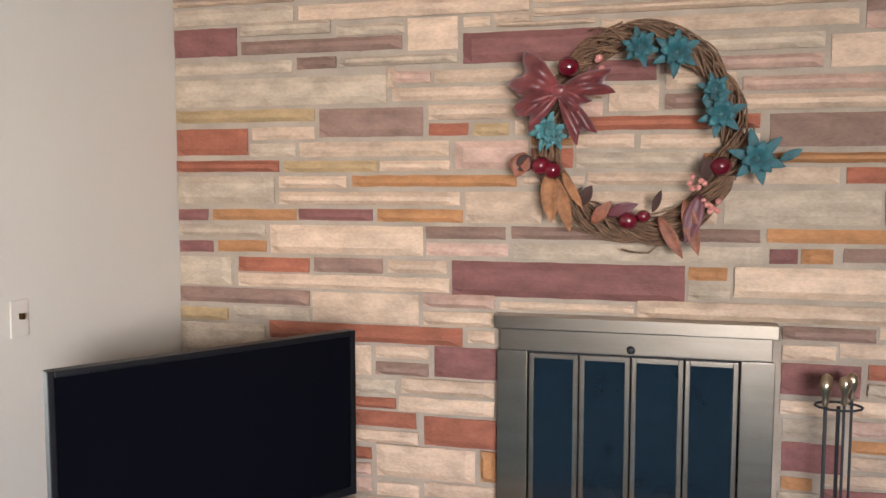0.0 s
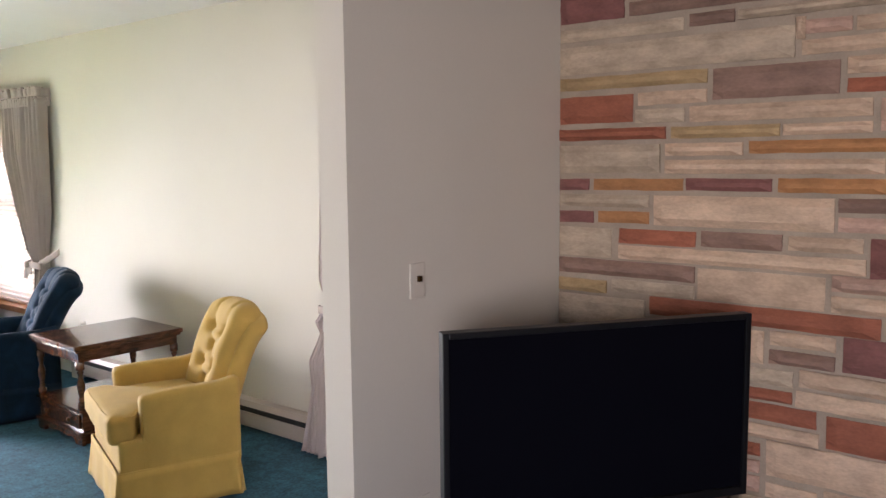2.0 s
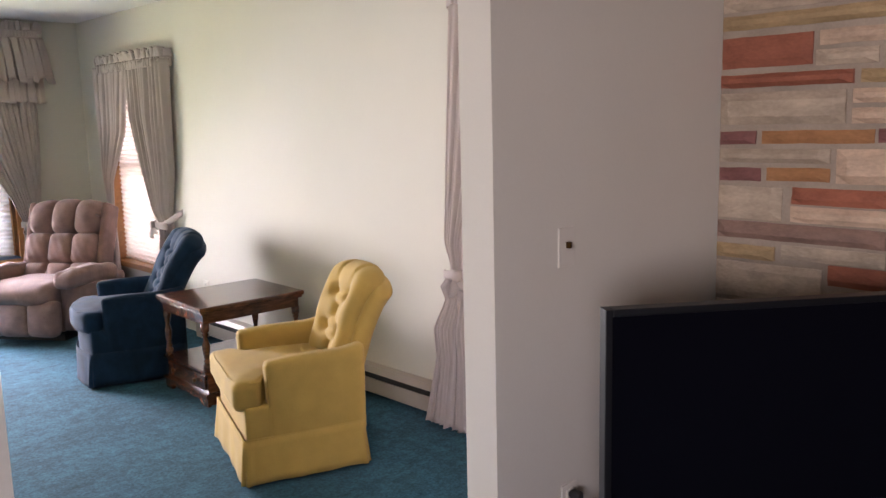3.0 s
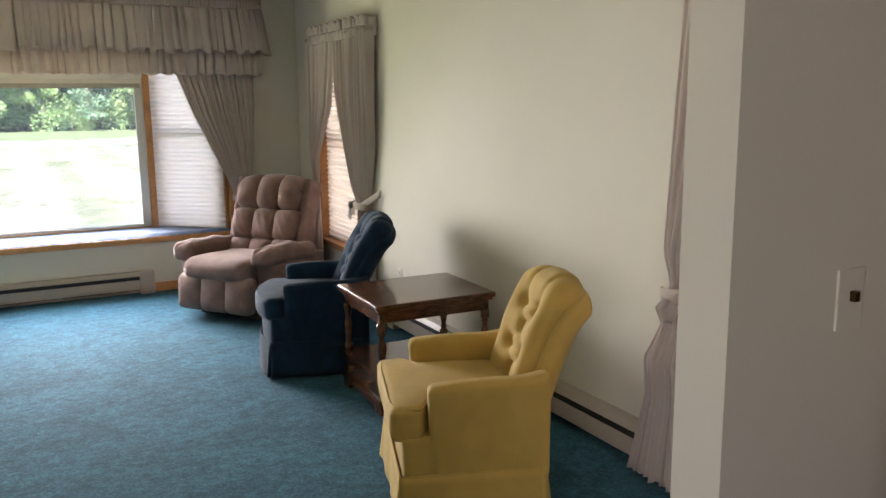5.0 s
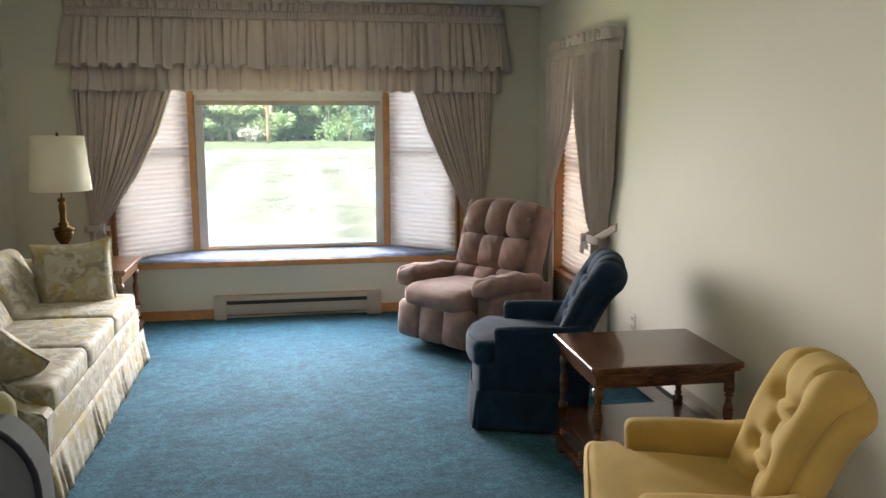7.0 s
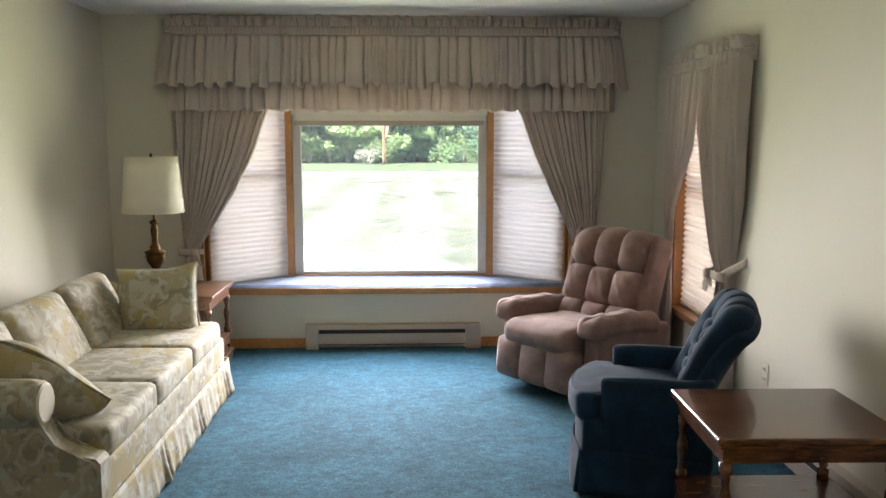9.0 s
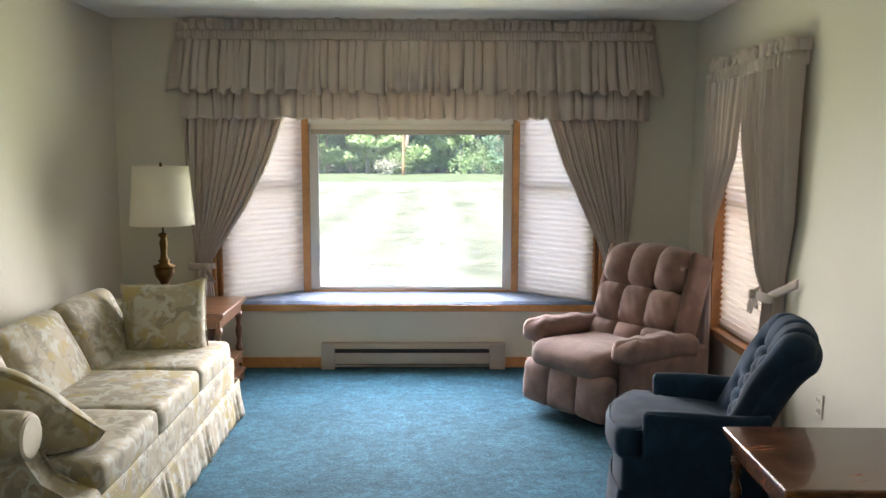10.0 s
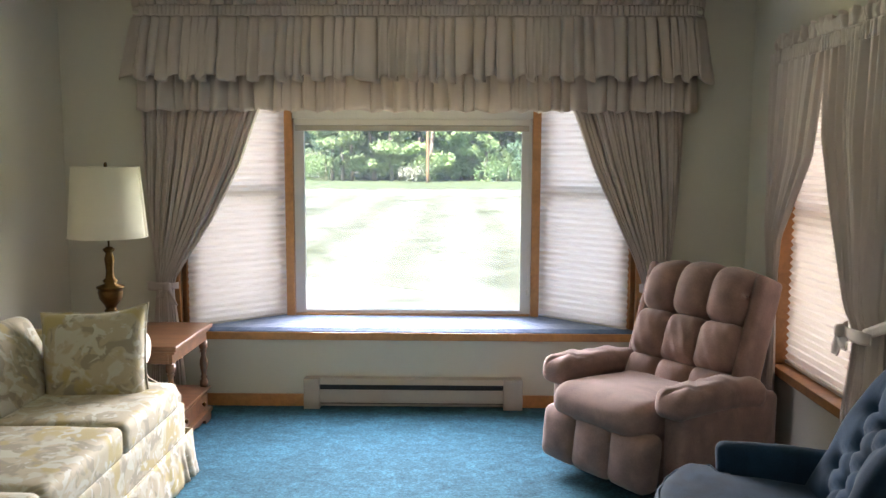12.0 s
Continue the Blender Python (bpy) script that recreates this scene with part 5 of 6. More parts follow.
for (y, z, r, mt) in ((0.0, 0.285, 0.072, TEAL), (0.115, 0.262, 0.085, TEAL), (0.255, 0.06, 0.082, TEAL), (0.235, 0.14, 0.06, TEAL), (0.372, -0.085, 0.095, TEAL), (-0.305, 0.015, 0.075, PALETEAL), (-0.28, -0.005, 0.055, PALETEAL)):
    bloom(y, z, r, 6, mt, rnd.uniform(0, 1))
bm = bmesh.new()
petal(bm, Matrix.Translation((0.445, -0.04, -0.09)) @ Matrix.Rotation(radians(62), 4, "Y"), 0.075, 0.035, 0.01)
part("leaf", bm, TEAL, wr, smooth=True)
for (y, z, r) in ((-0.235, 0.225, 0.038), (-0.325, -0.105, 0.036), (-0.285, -0.12, 0.034), (0.262, -0.11, 0.036), (-0.03, -0.29, 0.034), (0.02, -0.275, 0.024)):
    part("apple", lathe(bmesh.new(), [(0.001, r * 0.72), (r * 0.4, r * 0.88), (r * 0.85, r * 0.5), (r, 0), (r * 0.8, -r * 0.55), (r * 0.4, -r * 0.85), (0.001, -r * 0.75)], 18, Matrix.Translation((y, -0.06, z))), APPLE, wr, smooth=True)
for (y, z, n) in ((-0.12, 0.235, 7), (0.19, -0.165, 6), (0.235, -0.235, 8)):
    bm = bmesh.new()
    for i in range(n):
        soft(bm, (0.02, 0.02, 0.02), 0.0098, Matrix.Translation((y + rnd.uniform(-0.025, 0.025), -0.065 + rnd.uniform(-0.01, 0.01), z + rnd.uniform(-0.022, 0.022))), 4)
    part("berry_cluster", bm, PINKB, wr, smooth=True)
for (y, z, ang, ln, wd, mt) in ((0.07, -0.275, 150, 0.16, 0.05, LEAFB), (0.15, -0.22, 165, 0.19, 0.06, LEAFB), (0.20, -0.20, 195, 0.17, 0.07, PLUMLEAF), (-0.10, -0.27, 70, 0.11, 0.05, PLUMLEAF), (-0.15, -0.30, 40, 0.10, 0.05, LEAFB), (-0.30, -0.13, 175, 0.17, 0.07, HUSK), (-0.27, -0.15, 165, 0.19, 0.06, HUSK), (-0.25, -0.13, 150, 0.14, 0.04, HUSK), (-0.38, -0.06, 200, 0.09, 0.08, LEAFB), (-0.35, -0.08, 240, 0.07, 0.07, DKB), (0.21, -0.16, 10, 0.09, 0.05, DKB), (-0.19, -0.24, 30, 0.08, 0.05, DKB), (0.05, -0.26, 20, 0.08, 0.03, DKB)):
    bm = bmesh.new()
    petal(bm, Matrix.Translation((y, -0.055, z)) @ Matrix.Rotation(radians(ang), 4, "Y"), ln, wd, 0.012, 0.4)
    part("leaf", bm, mt, wr, smooth=True)


def bow_loop(ang, ln, wd, cup):
    m = Matrix.Translation((-0.262, -0.085, 0.145)) @ Matrix.Rotation(radians(ang), 4, "Y")

    def f(u, v):
        w = wd * (0.22 + 0.78 * math.sin(min(1, u * 1.1) * math.pi / 2))
        x = (v - 0.5) * w
        return m @ Vector((x, -cup * math.sin(math.pi * u) + 0.014 * math.cos(v * 13) * u, ln * u * (1 + 0.10 * math.cos((v - 0.5) * 2 * math.pi) * (-1 if u > 0.9 else 0))))
    return sheet(bmesh.new(), f, 12, 10, thick=0.002)


bow = part("bow", bow_loop(-62, 0.155, 0.13, 0.045), BOWM, wr, smooth=True)
for a, ln, wd, cp in ((80, 0.165, 0.085, 0.045), (-98, 0.15, 0.09, 0.02), (-130, 0.15, 0.08, 0.01), (150, 0.17, 0.085, 0.01), (125, 0.10, 0.07, 0.03), (-40, 0.12, 0.05, 0.03)):
    part("bow_loop", bow_loop(a, ln, wd, cp), BOWM, bow, smooth=True)
part("bow_knot", soft(bmesh.new(), (0.05, 0.04, 0.04), 0.016, Matrix.Translation((-0.262, -0.095, 0.145)), 6), BOWM, bow, smooth=True)

# ---- outdoors ----
ground = structure("ground", sheet(bmesh.new(), lambda u, v: Vector(((u - 0.5) * 2400, v * 2400 - 600, -1.2)), 4, 4), GRASS, "sunlit mown lawn with pale mowing stripes")
_g = GRASS.node_tree
_b = _g.nodes["Principled BSDF"]
_src = _b.inputs["Base Color"].links[0].from_socket
_tc, _mp, _w, _mx = _g.nodes.new("ShaderNodeTexCoord"), _g.nodes.new("ShaderNodeMapping"), _g.nodes.new("ShaderNodeTexWave"), _g.nodes.new("ShaderNodeMix")
_w.bands_direction, _w.inputs["Scale"].default_value, _w.inputs["Distortion"].default_value, _w.inputs["Detail"].default_value, _w.inputs["Detail Scale"].default_value = "X", 0.11, 1.6, 3, 0.6
_g.links.new(_tc.outputs["Object"], _mp.inputs[0])
_g.links.new(_mp.outputs[0], _w.inputs[0])
_mx.data_type, _mx.blend_type = "RGBA", "MULTIPLY"
_mx.inputs[0].default_value = 1.0
_r = _g.nodes.new("ShaderNodeValToRGB")
_r.color_ramp.elements[0].color, _r.color_ramp.elements[1].color = (0.62, 0.65, 0.55, 1), (1, 1, 1, 1)
_g.links.new(_w.outputs[0], _r.inputs[0])
_g.links.new(_src, _mx.inputs[6])
_g.links.new(_r.outputs[0], _mx.inputs[7])
_g.links.new(_mx.outputs[2], _b.inputs["Base Color"])
_n2, _r2, _m2, _mp2 = _g.nodes.new("ShaderNodeTexNoise"), _g.nodes.new("ShaderNodeMapRange"), _g.nodes.new("ShaderNodeMix"), _g.nodes.new("ShaderNodeMapping")
_n2.inputs["Scale"].default_value, _n2.inputs["Detail"].default_value, _n2.inputs["Roughness"].default_value = 0.55, 9, 0.75
_mp2.inputs["Scale"].default_value = (1.0, 0.45, 1.0)
_r2.inputs[1].default_value, _r2.inputs[2].default_value = 0.52, 0.66
_m2.data_type = "RGBA"
_g.links.new(_tc.outputs["Object"], _mp2.inputs[0])
_g.links.new(_mp2.outputs[0], _n2.inputs[0])
_g.links.new(_n2.outputs[0], _r2.inputs[0])
_g.links.new(_r2.outputs[0], _m2.inputs[0])
_g.links.new(_mx.outputs[2], _m2.inputs[6])
_m2.inputs[7].default_value = (0.045, 0.06, 0.02, 1)
_g.links.new(_m2.outputs[2], _b.inputs["Base Color"])
house = thing("house", Matrix.Translation((-22.5, 112, -1.2)), "small pale grey house half hidden among the trees", "house")
part("wall", boxes((-6, 6, -3, 3, 0, 3.0)), mat("pale_grey_siding", (0.42, 0.43, 0.43), 0.8, 0.9, 1.05, 2, 30, 0.1), house)
part("roof", prism(bmesh.new(), [(-6.4, -3.4), (6.4, -3.4), (6.4, 3.4), (-6.4, 3.4)], 3.0, 3.3), mat("grey_shingle_roof", (0.16, 0.15, 0.15), 0.9), house)
for x in (-3.5, 0.5, 3.6):
    w_ = part("window", boxes((x - 0.6, x + 0.6, -3.04, -3.001, 1.0, 2.2)), PLASTIC, house)
    part("pane", boxes((x - 0.5, x + 0.5, -3.06, -3.041, 1.1, 2.1)), SMOKED, w_)
structure("road", boxes((-150, 150, 62, 69, -1.3, -1.17)), mat("pale_asphalt", (0.22, 0.21, 0.20), 0.9, 0.9, 1.1, 0.5, 20, 0.2), "pale sunlit asphalt road across the lawn")

structure("verge", boxes((-150, 150, 74, 130, -1.3, -1.18)), mat("green_verge_grass", (0.085, 0.12, 0.055), 0.9, 0.7, 1.3, 0.8, 9, 0.4), "greener rough grass strip before the woods")
LEAF = [mat("leaf_green_" + n, c, 0.8, 0.8, 1.15, 0.5, 6, 0.0, rnd=0.2, transl=0.5) for n, c in (("mid", (0.24, 0.37, 0.17)), ("light", (0.32, 0.44, 0.21)), ("blue", (0.18, 0.30, 0.19)))]
BARK = mat("grey_bark", (0.22, 0.18, 0.14), 0.9, 0.6, 1.3, 3, 20, 0.5)
PALEBARK = mat("pale_birch_bark", (0.17, 0.155, 0.125), 0.85, 0.7, 1.2, 3, 20, 0.3)


def foliage(rnd, clumps, n, leaf):
    verts, faces = [], []
    for (c, r) in clumps:
        for _ in range(n):
            d = Vector((rnd.gauss(0, 1), rnd.gauss(0, 1), rnd.gauss(0, 1))).normalized()
            p = Vector(c) + Vector((d.x * r[0], d.y * r[1], d.z * r[2])) * rnd.uniform(0.55, 1.05)
            a = Vector((rnd.gauss(0, 1), rnd.gauss(0, 1), rnd.gauss(0, 0.6))).normalized()
            b = a.cross(Vector((rnd.gauss(0, 1), rnd.gauss(0, 1), rnd.gauss(0, 1)))).normalized()
            s = leaf * rnd.uniform(0.6, 1.3)
            k = len(verts)
            verts += [p - a * s, p + b * s * 0.55, p + a * s, p - b * s * 0.55]
            faces.append((k, k + 1, k + 2, k + 3))
    me = bpy.data.meshes.new("crown")
    me.from_pydata([v[:] for v in verts], [], faces)
    return me


def tree(seed, h, spread, low, leafmat, barkmat, label, conifer=False):
    rnd = random.Random(seed)
    t = thing("tree", Matrix(), label, "tree", "trees at the edge of the woods")
    sway = rnd.uniform(-0.5, 0.5)
    pts = [(sway * math.sin(i / 3), 0.2 * math.cos(i), h * 0.85 * i / 7) for i in range(8)]
    part("trunk", tube(bmesh.new(), pts, lambda u: h * (0.016 - 0.012 * u), 8), barkmat, t, smooth=True)
    bm = bmesh.new()
    clumps = []
    for i in range(26 if not conifer else 30):
        z = low + (h - low) * (i + rnd.random()) / (26 if not conifer else 30)
        f = (z - low) / (h - low)
        R = spread * ((1 - f) ** 0.8 if conifer else math.sin(math.pi * (0.12 + 0.85 * f)) ** 0.7)
        a = rnd.uniform(0, 6.28)
        c = (R * math.cos(a) * rnd.uniform(0.4, 0.95), R * math.sin(a) * rnd.uniform(0.4, 0.95), z)
        clumps.append((c, (rnd.uniform(0.7, 1.5), rnd.uniform(0.7, 1.5), rnd.uniform(0.35, 0.8))))
        if i % 2 == 0:
            tube(bm, [(0, 0, z - 0.7), (c[0] * 0.5, c[1] * 0.5, z - 0.25), c], lambda u: 0.07 - 0.05 * u, 5)
    part("limbs", bm, barkmat, t)
    me = foliage(rnd, clumps, 190, 0.27 if not conifer else 0.21)
    me.materials.append(leafmat)
    ob = new("crown", me)
    ob.parent = t
    return t


protos = [tree(1, 15, 4.2, 0.7, LEAF[0], BARK, "tall leafy maple in full green leaf by the woods"), tree(2, 13, 3.6, 1.0, LEAF[1], BARK, "light green broadleaf tree with low branches"), tree(3, 16, 3.4, 0.5, LEAF[2], BARK, "dark blue-green spruce with drooping boughs", True), tree(4, 15, 3.2, 4.2, LEAF[1], PALEBARK, "birch with a bare pale trunk and high crown")]
rnd = random.Random(5)
spots = []
for row, (y, k) in enumerate(((98, 20), (103, 22), (110, 22), (118, 22), (127, 24))):
    for i in range(k):
        spots.append((-34 + 80 * (i + rnd.uniform(0.1, 0.9)) / k, y + rnd.uniform(-2.5, 2.5), row))
used = set()
for (x, y, row) in spots:
    if x < -14 and y < 114:
        continue
    kind = rnd.choice((0, 0, 1, 2)) if x < 4 else rnd.choice((0, 2, 2, 1))
    s = rnd.uniform(0.85, 1.2)
    m = Matrix.Translation((x, y, -1.22)) @ pose(0, 0, 0, 0, 0, rnd.uniform(0, 360)) @ Matrix.Scale(s, 4)
    if kind not in used:
        used.add(kind)
        protos[kind].matrix_world = m
    else:
        copy_thing(protos[kind], m)
protos[3].matrix_world = Matrix.Translation((-6.0, 95.5, -1.22))
for x, y in ((-13.0, 97), (-11.8, 96.2), (4.5, 97)):
    copy_thing(protos[3], Matrix.Translation((x, y, -1.22)) @ pose(0, 0, 0, 0, 0, x * 40))


def bush(seed, w, h, leafmat, label):
    rnd = random.Random(seed)
    t = thing("bush", Matrix(), label, "bush", "bushes before the woods")
    part("stems", tube(bmesh.new(), [(0, 0, 0), (0.05, 0, h * 0.3), (0.1, 0.1, h * 0.6)], 0.04, 6), BARK, t)
    cl = [((rnd.uniform(-w, w) * 0.6, rnd.uniform(-w, w) * 0.5, h * rnd.uniform(0.2, 0.75)), (w * 0.45, w * 0.45, h * 0.3)) for _ in range(9)]
    me = foliage(rnd, cl, 130, 0.11)
    me.name = "bush_leaves"
    me.materials.append(leafmat)
    o = new("leaves", me)
    o.parent = t
    return t


bushes = [bush(21, 1.6, 2.2, LEAF[1], "light green rounded bush at the woods' edge"), bush(22, 2.2, 3.0, LEAF[0], "broad green bush at the woods' edge")]
FLOWER = mat("pale_blossom", (0.34, 0.36, 0.27), 0.8, 0.7, 1.2, 2, 20, 0.0)
fb = bush(23, 1.5, 1.9, FLOWER, "bush covered in pale white blossom beside the pole")
fb.matrix_world = Matrix.Translation((-3.6, 92, -1.22))
bushes[0].matrix_world = Matrix.Translation((-2.6, 93.5, -1.22)) @ Matrix.Scale(1.3, 4)
bushes[1].matrix_world = Matrix.Translation((7.0, 95, -1.22))
for i in range(66):
    copy_thing(bushes[i % 2], Matrix.Translation((-34 + 76 * (i + rnd.random()) / 66, rnd.uniform(96, 108), -1.22)) @ pose(0, 0, 0, 0, 0, rnd.uniform(0, 360)) @ Matrix.Scale(rnd.uniform(0.9, 2.0), 4))
pole = thing("utility_pole", Matrix.Translation((-1.8, 90, -1.2)), "tall brown wooden utility pole on the lawn edge", "utility pole")
part("pole_shaft", tube(bmesh.new(), [(0, 0, -0.2 + i * 1.2) for i in range(9)], lambda u: 0.17 - 0.04 * u, 10), mat("brown_pole_wood", (0.24, 0.15, 0.08), 0.9, 0.7, 1.3, 3, 20, 0.3), pole, smooth=True)
part("crossarm", boxes((-1.1, 1.1, -0.06, 0.06, 8.7, 8.85)), bpy.data.materials["brown_pole_wood"], pole)

# ---- stone wall ----
stone_wall = structure("wall_stone", boxes((XS, 3.35, DEN_S, YP, 0, ZC)), MORTAR, "coursed sandstone wall in cream, plum, rust and ochre")
COURSES = []
COURSES += [("b", 0, 2.253, 0.52, 0.028), ("g", 0, 2.18, 0.52, 0.069), ("b", 0.53, 2.176, 0.89, 0.067), ("b", 1.42, 2.153, 1.06, 0.038), ("g", 0.29, 2.13, 0.38, 0.059), ("b", 1.17, 2.126, 0.11, 0.045), ("b", 1.29, 2.12, 0.36, 0.027), ("b", 1.66, 2.081, 0.83, 0.059), ("k", 2.5, 2.063, 0.29, 0.061), ("b", 0.96, 2.052, 0.2, 0.126)]
COURSES += [("g", 0.68, 2.118, 0.28, 0.047), ("t", 0.29, 2.06, 0.66, 0.059), ("p", 0, 2.059, 0.28, 0.116), ("g", 1.92, 2.01, 0.47, 0.06), ("p", 1.17, 1.998, 0.51, 0.116), ("b", 2.4, 1.945, 0.29, 0.115)]
COURSES += [("g", 0.69, 2.003, 0.47, 0.042), ("t", 0.52, 1.998, 0.17, 0.053), ("g", 0, 1.989, 0.51, 0.055), ("k", 2.04, 1.947, 0.35, 0.054), ("k", 0.91, 1.934, 0.15, 0.053), ("b", 1.06, 1.93, 0.48, 0.055), ("b", 1.88, 1.887, 0.24, 0.061), ("k", 2.13, 1.876, 0.57, 0.055), ("b", 0.9, 1.869, 0.49, 0.056), ("g", 0, 1.864, 0.89, 0.113), ("b", 1.69, 1.815, 0.18, 0.098), ("b", 2.11, 1.813, 0.58, 0.058)]
COURSES += [("y", 0, 1.802, 0.6, 0.057), ("b", 1.04, 1.798, 0.34, 0.062), ("r", 1.58, 1.751, 0.62, 0.056), ("t", 0.61, 1.74, 0.42, 0.116), ("r", 1.04, 1.74, 0.16, 0.054), ("y", 1.21, 1.738, 0.14, 0.053), ("b", 0.33, 1.734, 0.27, 0.056), ("t", 2.22, 1.687, 0.49, 0.12), ("r", 0, 1.675, 0.32, 0.112), ("g", 0.32, 1.669, 0.2, 0.059), ("b", 0.53, 1.666, 0.6, 0.065), ("k", 1.14, 1.617, 0.28, 0.111)]
COURSES += [("b", 1.58, 1.689, 0.21, 0.057), ("b", 1.8, 1.686, 0.4, 0.056), ("o", 2.01, 1.634, 0.69, 0.043), ("g", 1.58, 1.619, 0.42, 0.063), ("b", 0.85, 1.612, 0.28, 0.046), ("r", 0, 1.61, 0.45, 0.053), ("y", 0.46, 1.609, 0.39, 0.051), ("b", 2.03, 1.564, 0.42, 0.065), ("r", 2.46, 1.564, 0.25, 0.063), ("b", 1.62, 1.56, 0.4, 0.053)]
COURSES += [("o", 0.74, 1.553, 0.64, 0.052), ("b", 0.44, 1.548, 0.29, 0.054), ("g", 0, 1.485, 0.43, 0.116), ("b", 0.44, 1.484, 0.73, 0.058), ("b", 2.58, 1.432, 0.16, 0.12), ("g", 2.08, 1.428, 0.5, 0.123), ("b", 1.48, 1.425, 0.59, 0.121), ("b", 1.18, 1.421, 0.29, 0.124)]
COURSES += [("p", 0.52, 1.424, 0.31, 0.053), ("o", 0.84, 1.422, 0.34, 0.057), ("o", 0.15, 1.421, 0.37, 0.053), ("p", 0, 1.418, 0.14, 0.054), ("o", 2.22, 1.366, 0.52, 0.056), ("t", 1.35, 1.365, 0.86, 0.054), ("t", 1.03, 1.361, 0.31, 0.055), ("g", 0, 1.356, 0.39, 0.056), ("t", 2.46, 1.305, 0.29, 0.056), ("k", 1.03, 1.298, 0.32, 0.057), ("o", 2.33, 1.297, 0.11, 0.059), ("o", 0.17, 1.296, 0.22, 0.054), ("p", 2.23, 1.295, 0.1, 0.059), ("b", 0.4, 1.294, 0.63, 0.12), ("g", 1.36, 1.293, 0.86, 0.066), ("p", 0, 1.292, 0.16, 0.055)]
COURSES += [("o", 1.97, 1.232, 0.14, 0.055), ("b", 0.88, 1.23, 0.24, 0.057), ("t", 0.58, 1.224, 0.29, 0.066), ("r", 0.26, 1.221, 0.31, 0.065), ("b", 2.12, 1.177, 0.63, 0.114), ("g", 1.97, 1.165, 0.15, 0.061), ("g", 0, 1.16, 0.24, 0.122), ("b", 0.26, 1.16, 0.87, 0.062), ("p", 1.13, 1.152, 0.84, 0.138)]
COURSES += [("b", 1.31, 1.107, 0.49, 0.037), ("k", 1.02, 1.104, 0.28, 0.06), ("b", 1.8, 1.096, 0.96, 0.07), ("t", 0, 1.092, 0.57, 0.069), ("b", 1.02, 1.036, 0.28, 0.062), ("b", 0.57, 1.034, 0.44, 0.122), ("g", 0.23, 1.031, 0.34, 0.058), ("y", 0, 1.021, 0.22, 0.058), ("b", 1.19, 0.976, 0.11, 0.055), ("r", 0.39, 0.959, 0.79, 0.077), ("g", 0, 0.883, 0.38, 0.134)]
COURSES += [("b", 0.83, 0.902, 0.22, 0.057), ("p", 1.06, 0.839, 0.25, 0.127), ("t", 0.83, 0.838, 0.22, 0.057), ("b", 0.74, 0.829, 0.08, 0.124), ("b", 0.93, 0.77, 0.37, 0.066), ("g", 0.74, 0.761, 0.18, 0.064), ("r", 0.74, 0.705, 0.18, 0.049), ("b", 0.92, 0.698, 0.38, 0.066), ("r", 0.74, 0.632, 0.26, 0.069), ("r", 1.02, 0.573, 0.29, 0.12), ("b", 0.74, 0.57, 0.27, 0.056), ("r", 0.74, 0.501, 0.08, 0.054), ("o", 1.24, 0.448, 0.07, 0.127), ("k", 0.74, 0.442, 0.08, 0.052), ("b", 0.83, 0.438, 0.4, 0.135), ("b", 1.02, 0.375, 0.29, 0.061), ("k", 0.74, 0.369, 0.08, 0.066), ("b", 0.83, 0.362, 0.18, 0.059)]
COURSES += [("b", 2.58, 1.051, 0.18, 0.053), ("t", 2.28, 1.04, 0.3, 0.054), ("b", 2.46, 0.984, 0.3, 0.057), ("b", 2.28, 0.971, 0.18, 0.058), ("r", 2.55, 0.914, 0.22, 0.061), ("g", 2.55, 0.857, 0.22, 0.051), ("p", 2.28, 0.849, 0.26, 0.118), ("b", 2.5, 0.786, 0.28, 0.063), ("b", 2.28, 0.782, 0.2, 0.057), ("k", 2.5, 0.719, 0.28, 0.061), ("g", 2.29, 0.7, 0.2, 0.076), ("o", 2.5, 0.663, 0.28, 0.05), ("b", 2.5, 0.605, 0.28, 0.052), ("p", 2.29, 0.583, 0.2, 0.111), ("b", 2.42, 0.543, 0.37, 0.05), ("o", 2.29, 0.519, 0.11, 0.052)]
COURSES += [("b", 0.38, 0.835, 0.35, 0.099), ("g", 0, 0.813, 0.38, 0.061), ("b", 0.25, 0.753, 0.49, 0.069), ("k", 0, 0.73, 0.24, 0.07)]

CELL = 0.02
NS, NZ = int((YP - DEN_S) / CELL), int(ZC / CELL)
taken = np.zeros((NS, NZ), bool)
for c, s, z, w, h in COURSES:
    taken[max(0, round(s / CELL)):round((s + w) / CELL), max(0, round(z / CELL)):round((z + h) / CELL)] = True
taken[int((YP - 0.48) / CELL):int((YP + 0.48) / CELL), 0:int(1.10 / CELL)] = True
rnd = random.Random(3)
extra = []
for j in range(NZ):
    for i in range(NS):
        if taken[i, j]:
            continue
        h = rnd.choice((2, 3, 3, 4, 5, 6))
        w = rnd.choice((8, 12, 16, 20, 28, 36))
        hh = 0
        while hh < h and j + hh < NZ and not taken[i, j + hh]:
            hh += 1
        ww = 0
        while ww < w and i + ww < NS and not taken[i + ww, j:j + hh].any():
            ww += 1
        taken[i:i + ww, j:j + hh] = True
        if ww >= 2 and hh >= 2:
            extra.append((rnd.choice("bbbbgggkkyotrp"), i * CELL, j * CELL, ww * CELL, hh * CELL))


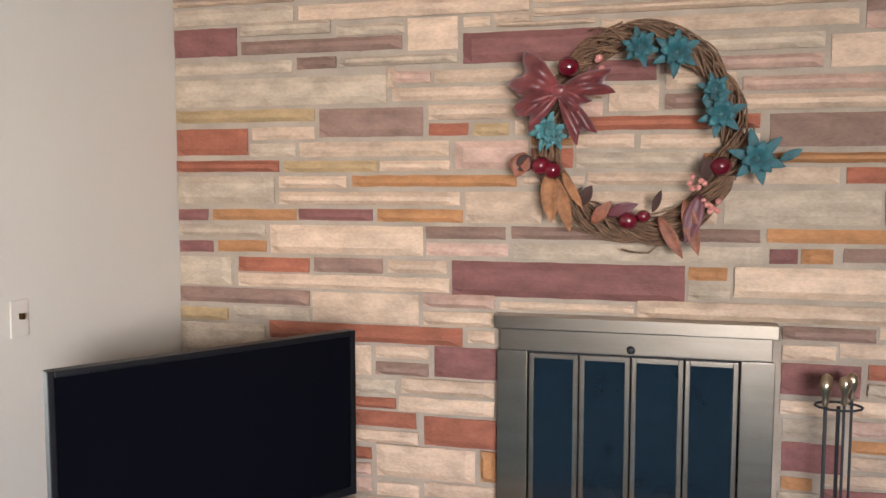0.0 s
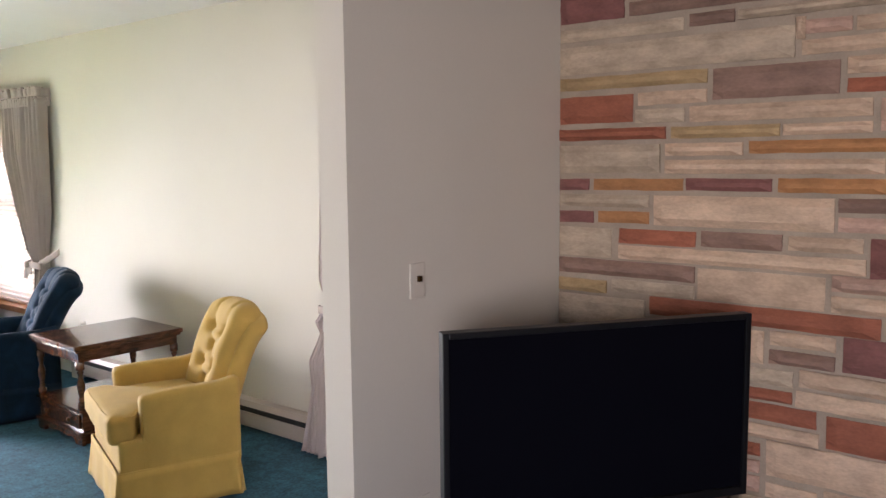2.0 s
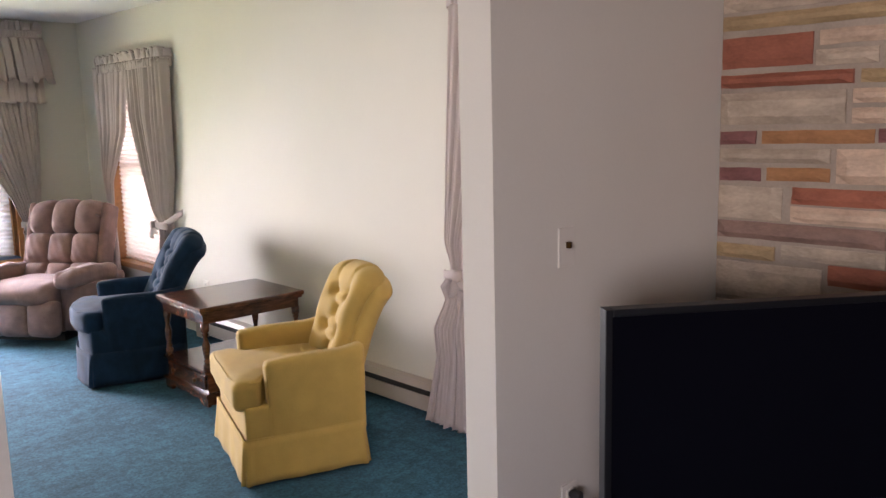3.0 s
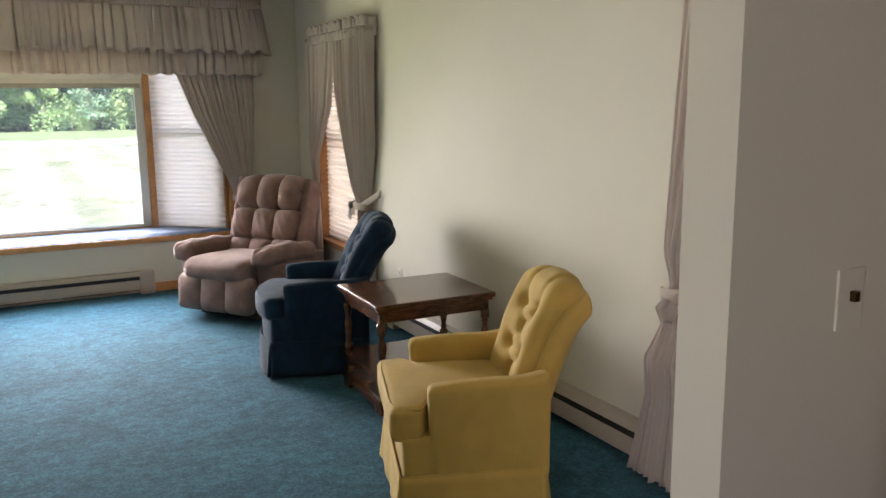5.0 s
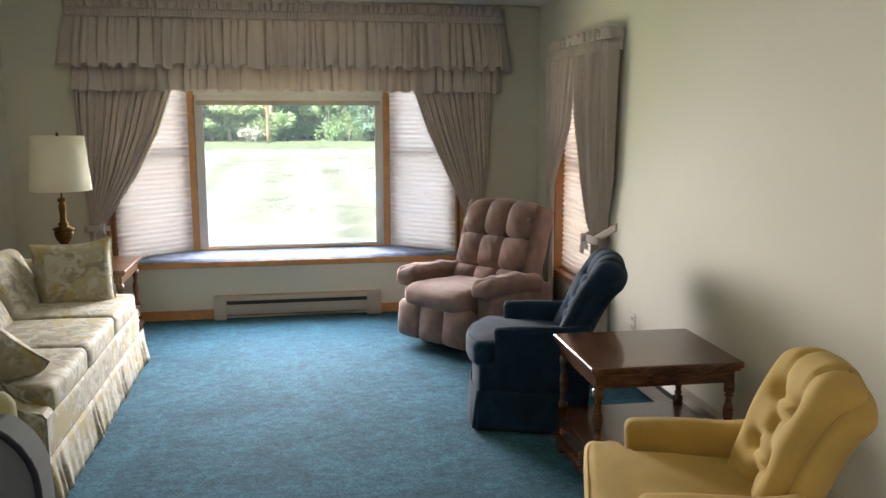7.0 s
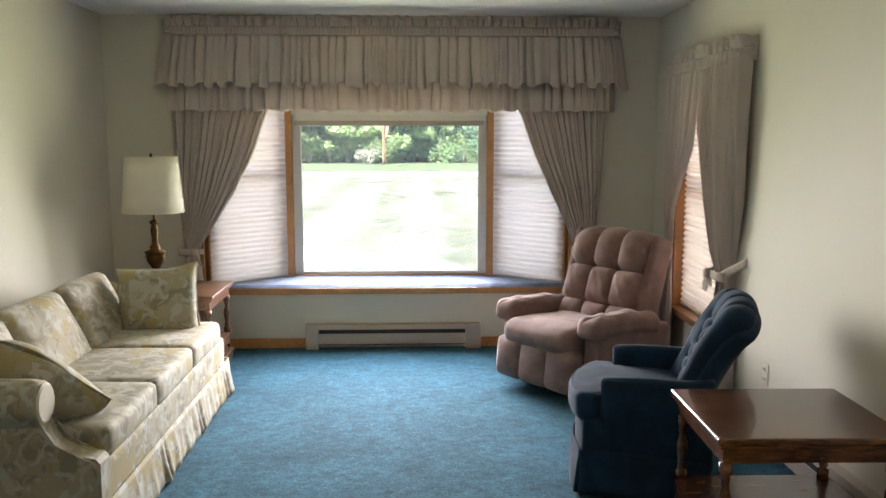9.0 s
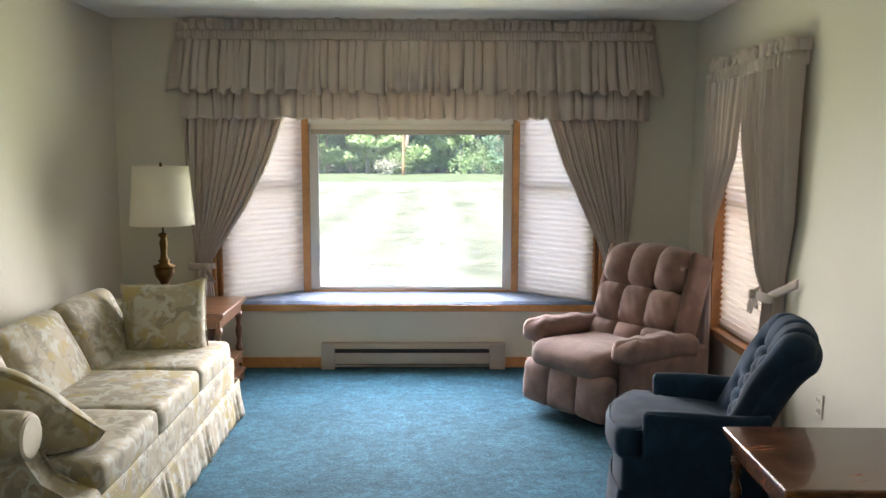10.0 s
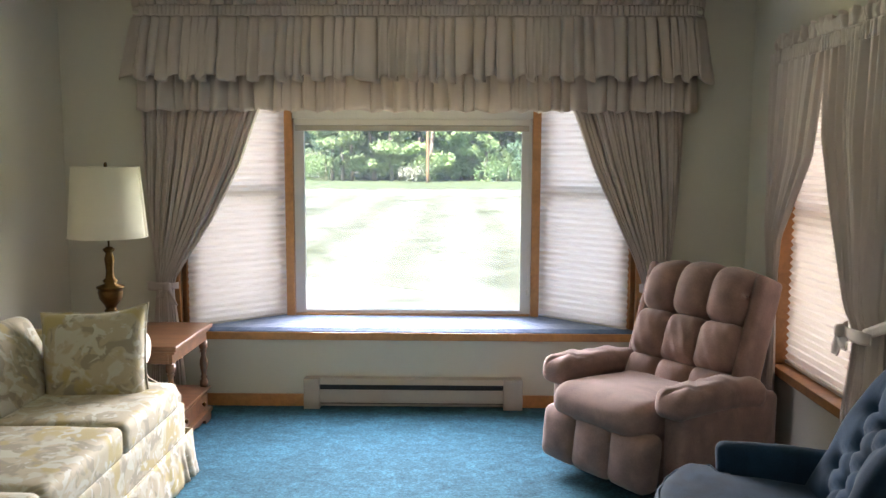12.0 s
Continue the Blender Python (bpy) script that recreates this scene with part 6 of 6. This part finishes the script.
def stone_bm(bm, s, z, w, h, rnd):
    """A split-faced stone: worn edges, an uneven face."""
    g = 0.006
    y1, y0 = YP - s - g, YP - s - w + g
    z0, z1 = z + g * 0.8, z + h - g * 0.8
    pr = rnd.uniform(0.012, 0.034)
    nu, nv = max(4, min(16, int(w / 0.035))), max(3, min(6, int(h / 0.025)))
    off = Vector((rnd.uniform(0, 50), rnd.uniform(0, 50), 0))
    rows = []
    for j in range(nv + 1):
        row = []
        for i in range(nu + 1):
            u, v = i / nu, j / nv
            eu, ev = min(u, 1 - u) * w, min(v, 1 - v) * h
            e = min(1, min(eu, ev * 1.2) / 0.014)
            y, zz = y0 + (y1 - y0) * u, z0 + (z1 - z0) * v
            n = noise.noise(Vector((y * 9, zz * 22, 0)) + off)
            n2 = noise.noise(Vector((y * 30, zz * 50, 3)) + off)
            d = pr * (0.45 + 0.55 * e ** 0.5) + 0.006 * n * e + 0.003 * n2 * e
            if v < 0.35 and noise.noise(Vector((y * 12, 7, 0)) + off) > -0.05 and h > 0.07:
                d -= 0.007 * (0.35 - v) / 0.35
            jy = 0.003 * noise.noise(Vector((zz * 30, 1, 0)) + off) if i in (0, nu) else 0
            jz = 0.003 * noise.noise(Vector((y * 14, 2, 0)) + off) if j in (0, nv) else 0
            row.append(bm.verts.new((XS - max(d, 0.004), y + jy, zz + jz)))
        rows.append(row)
    for j in range(nv):
        for i in range(nu):
            bm.faces.new((rows[j][i], rows[j][i + 1], rows[j + 1][i + 1], rows[j + 1][i]))
    edge = [rows[0][i] for i in range(nu + 1)] + [rows[j][nu] for j in range(1, nv + 1)] + [rows[nv][i] for i in range(nu - 1, -1, -1)] + [rows[j][0] for j in range(nv - 1, 0, -1)]
    back = [bm.verts.new((XS - 0.001, v.co.y, v.co.z)) for v in edge]
    for i in range(len(edge)):
        k = (i + 1) % len(edge)
        bm.faces.new((edge[i], edge[k], back[k], back[i]))


def near_mid(t):
    return abs(t[1] + t[3] / 2 - 1.4) + abs(t[2] + t[4] / 2 - 1.5)


extra.sort(key=near_mid)
singles = [(c, s, z, w, h) for c, s, z, w, h in COURSES] + extra[:max(0, 295 - len(COURSES))]
for c, s, z, w, h in singles:
    bm = bmesh.new()
    stone_bm(bm, s, z, w, h, rnd)
    part("stone", bm, STONES[c], stone_wall)
for c in STONES:
    rest = [t for t in extra[max(0, 295 - len(COURSES)):] if t[0] == c]
    if rest:
        bm = bmesh.new()
        for _, s, z, w, h in rest:
            stone_bm(bm, s, z, w, h, rnd)
        part("far_stones", bm, STONES[c], stone_wall, kind="stuff")
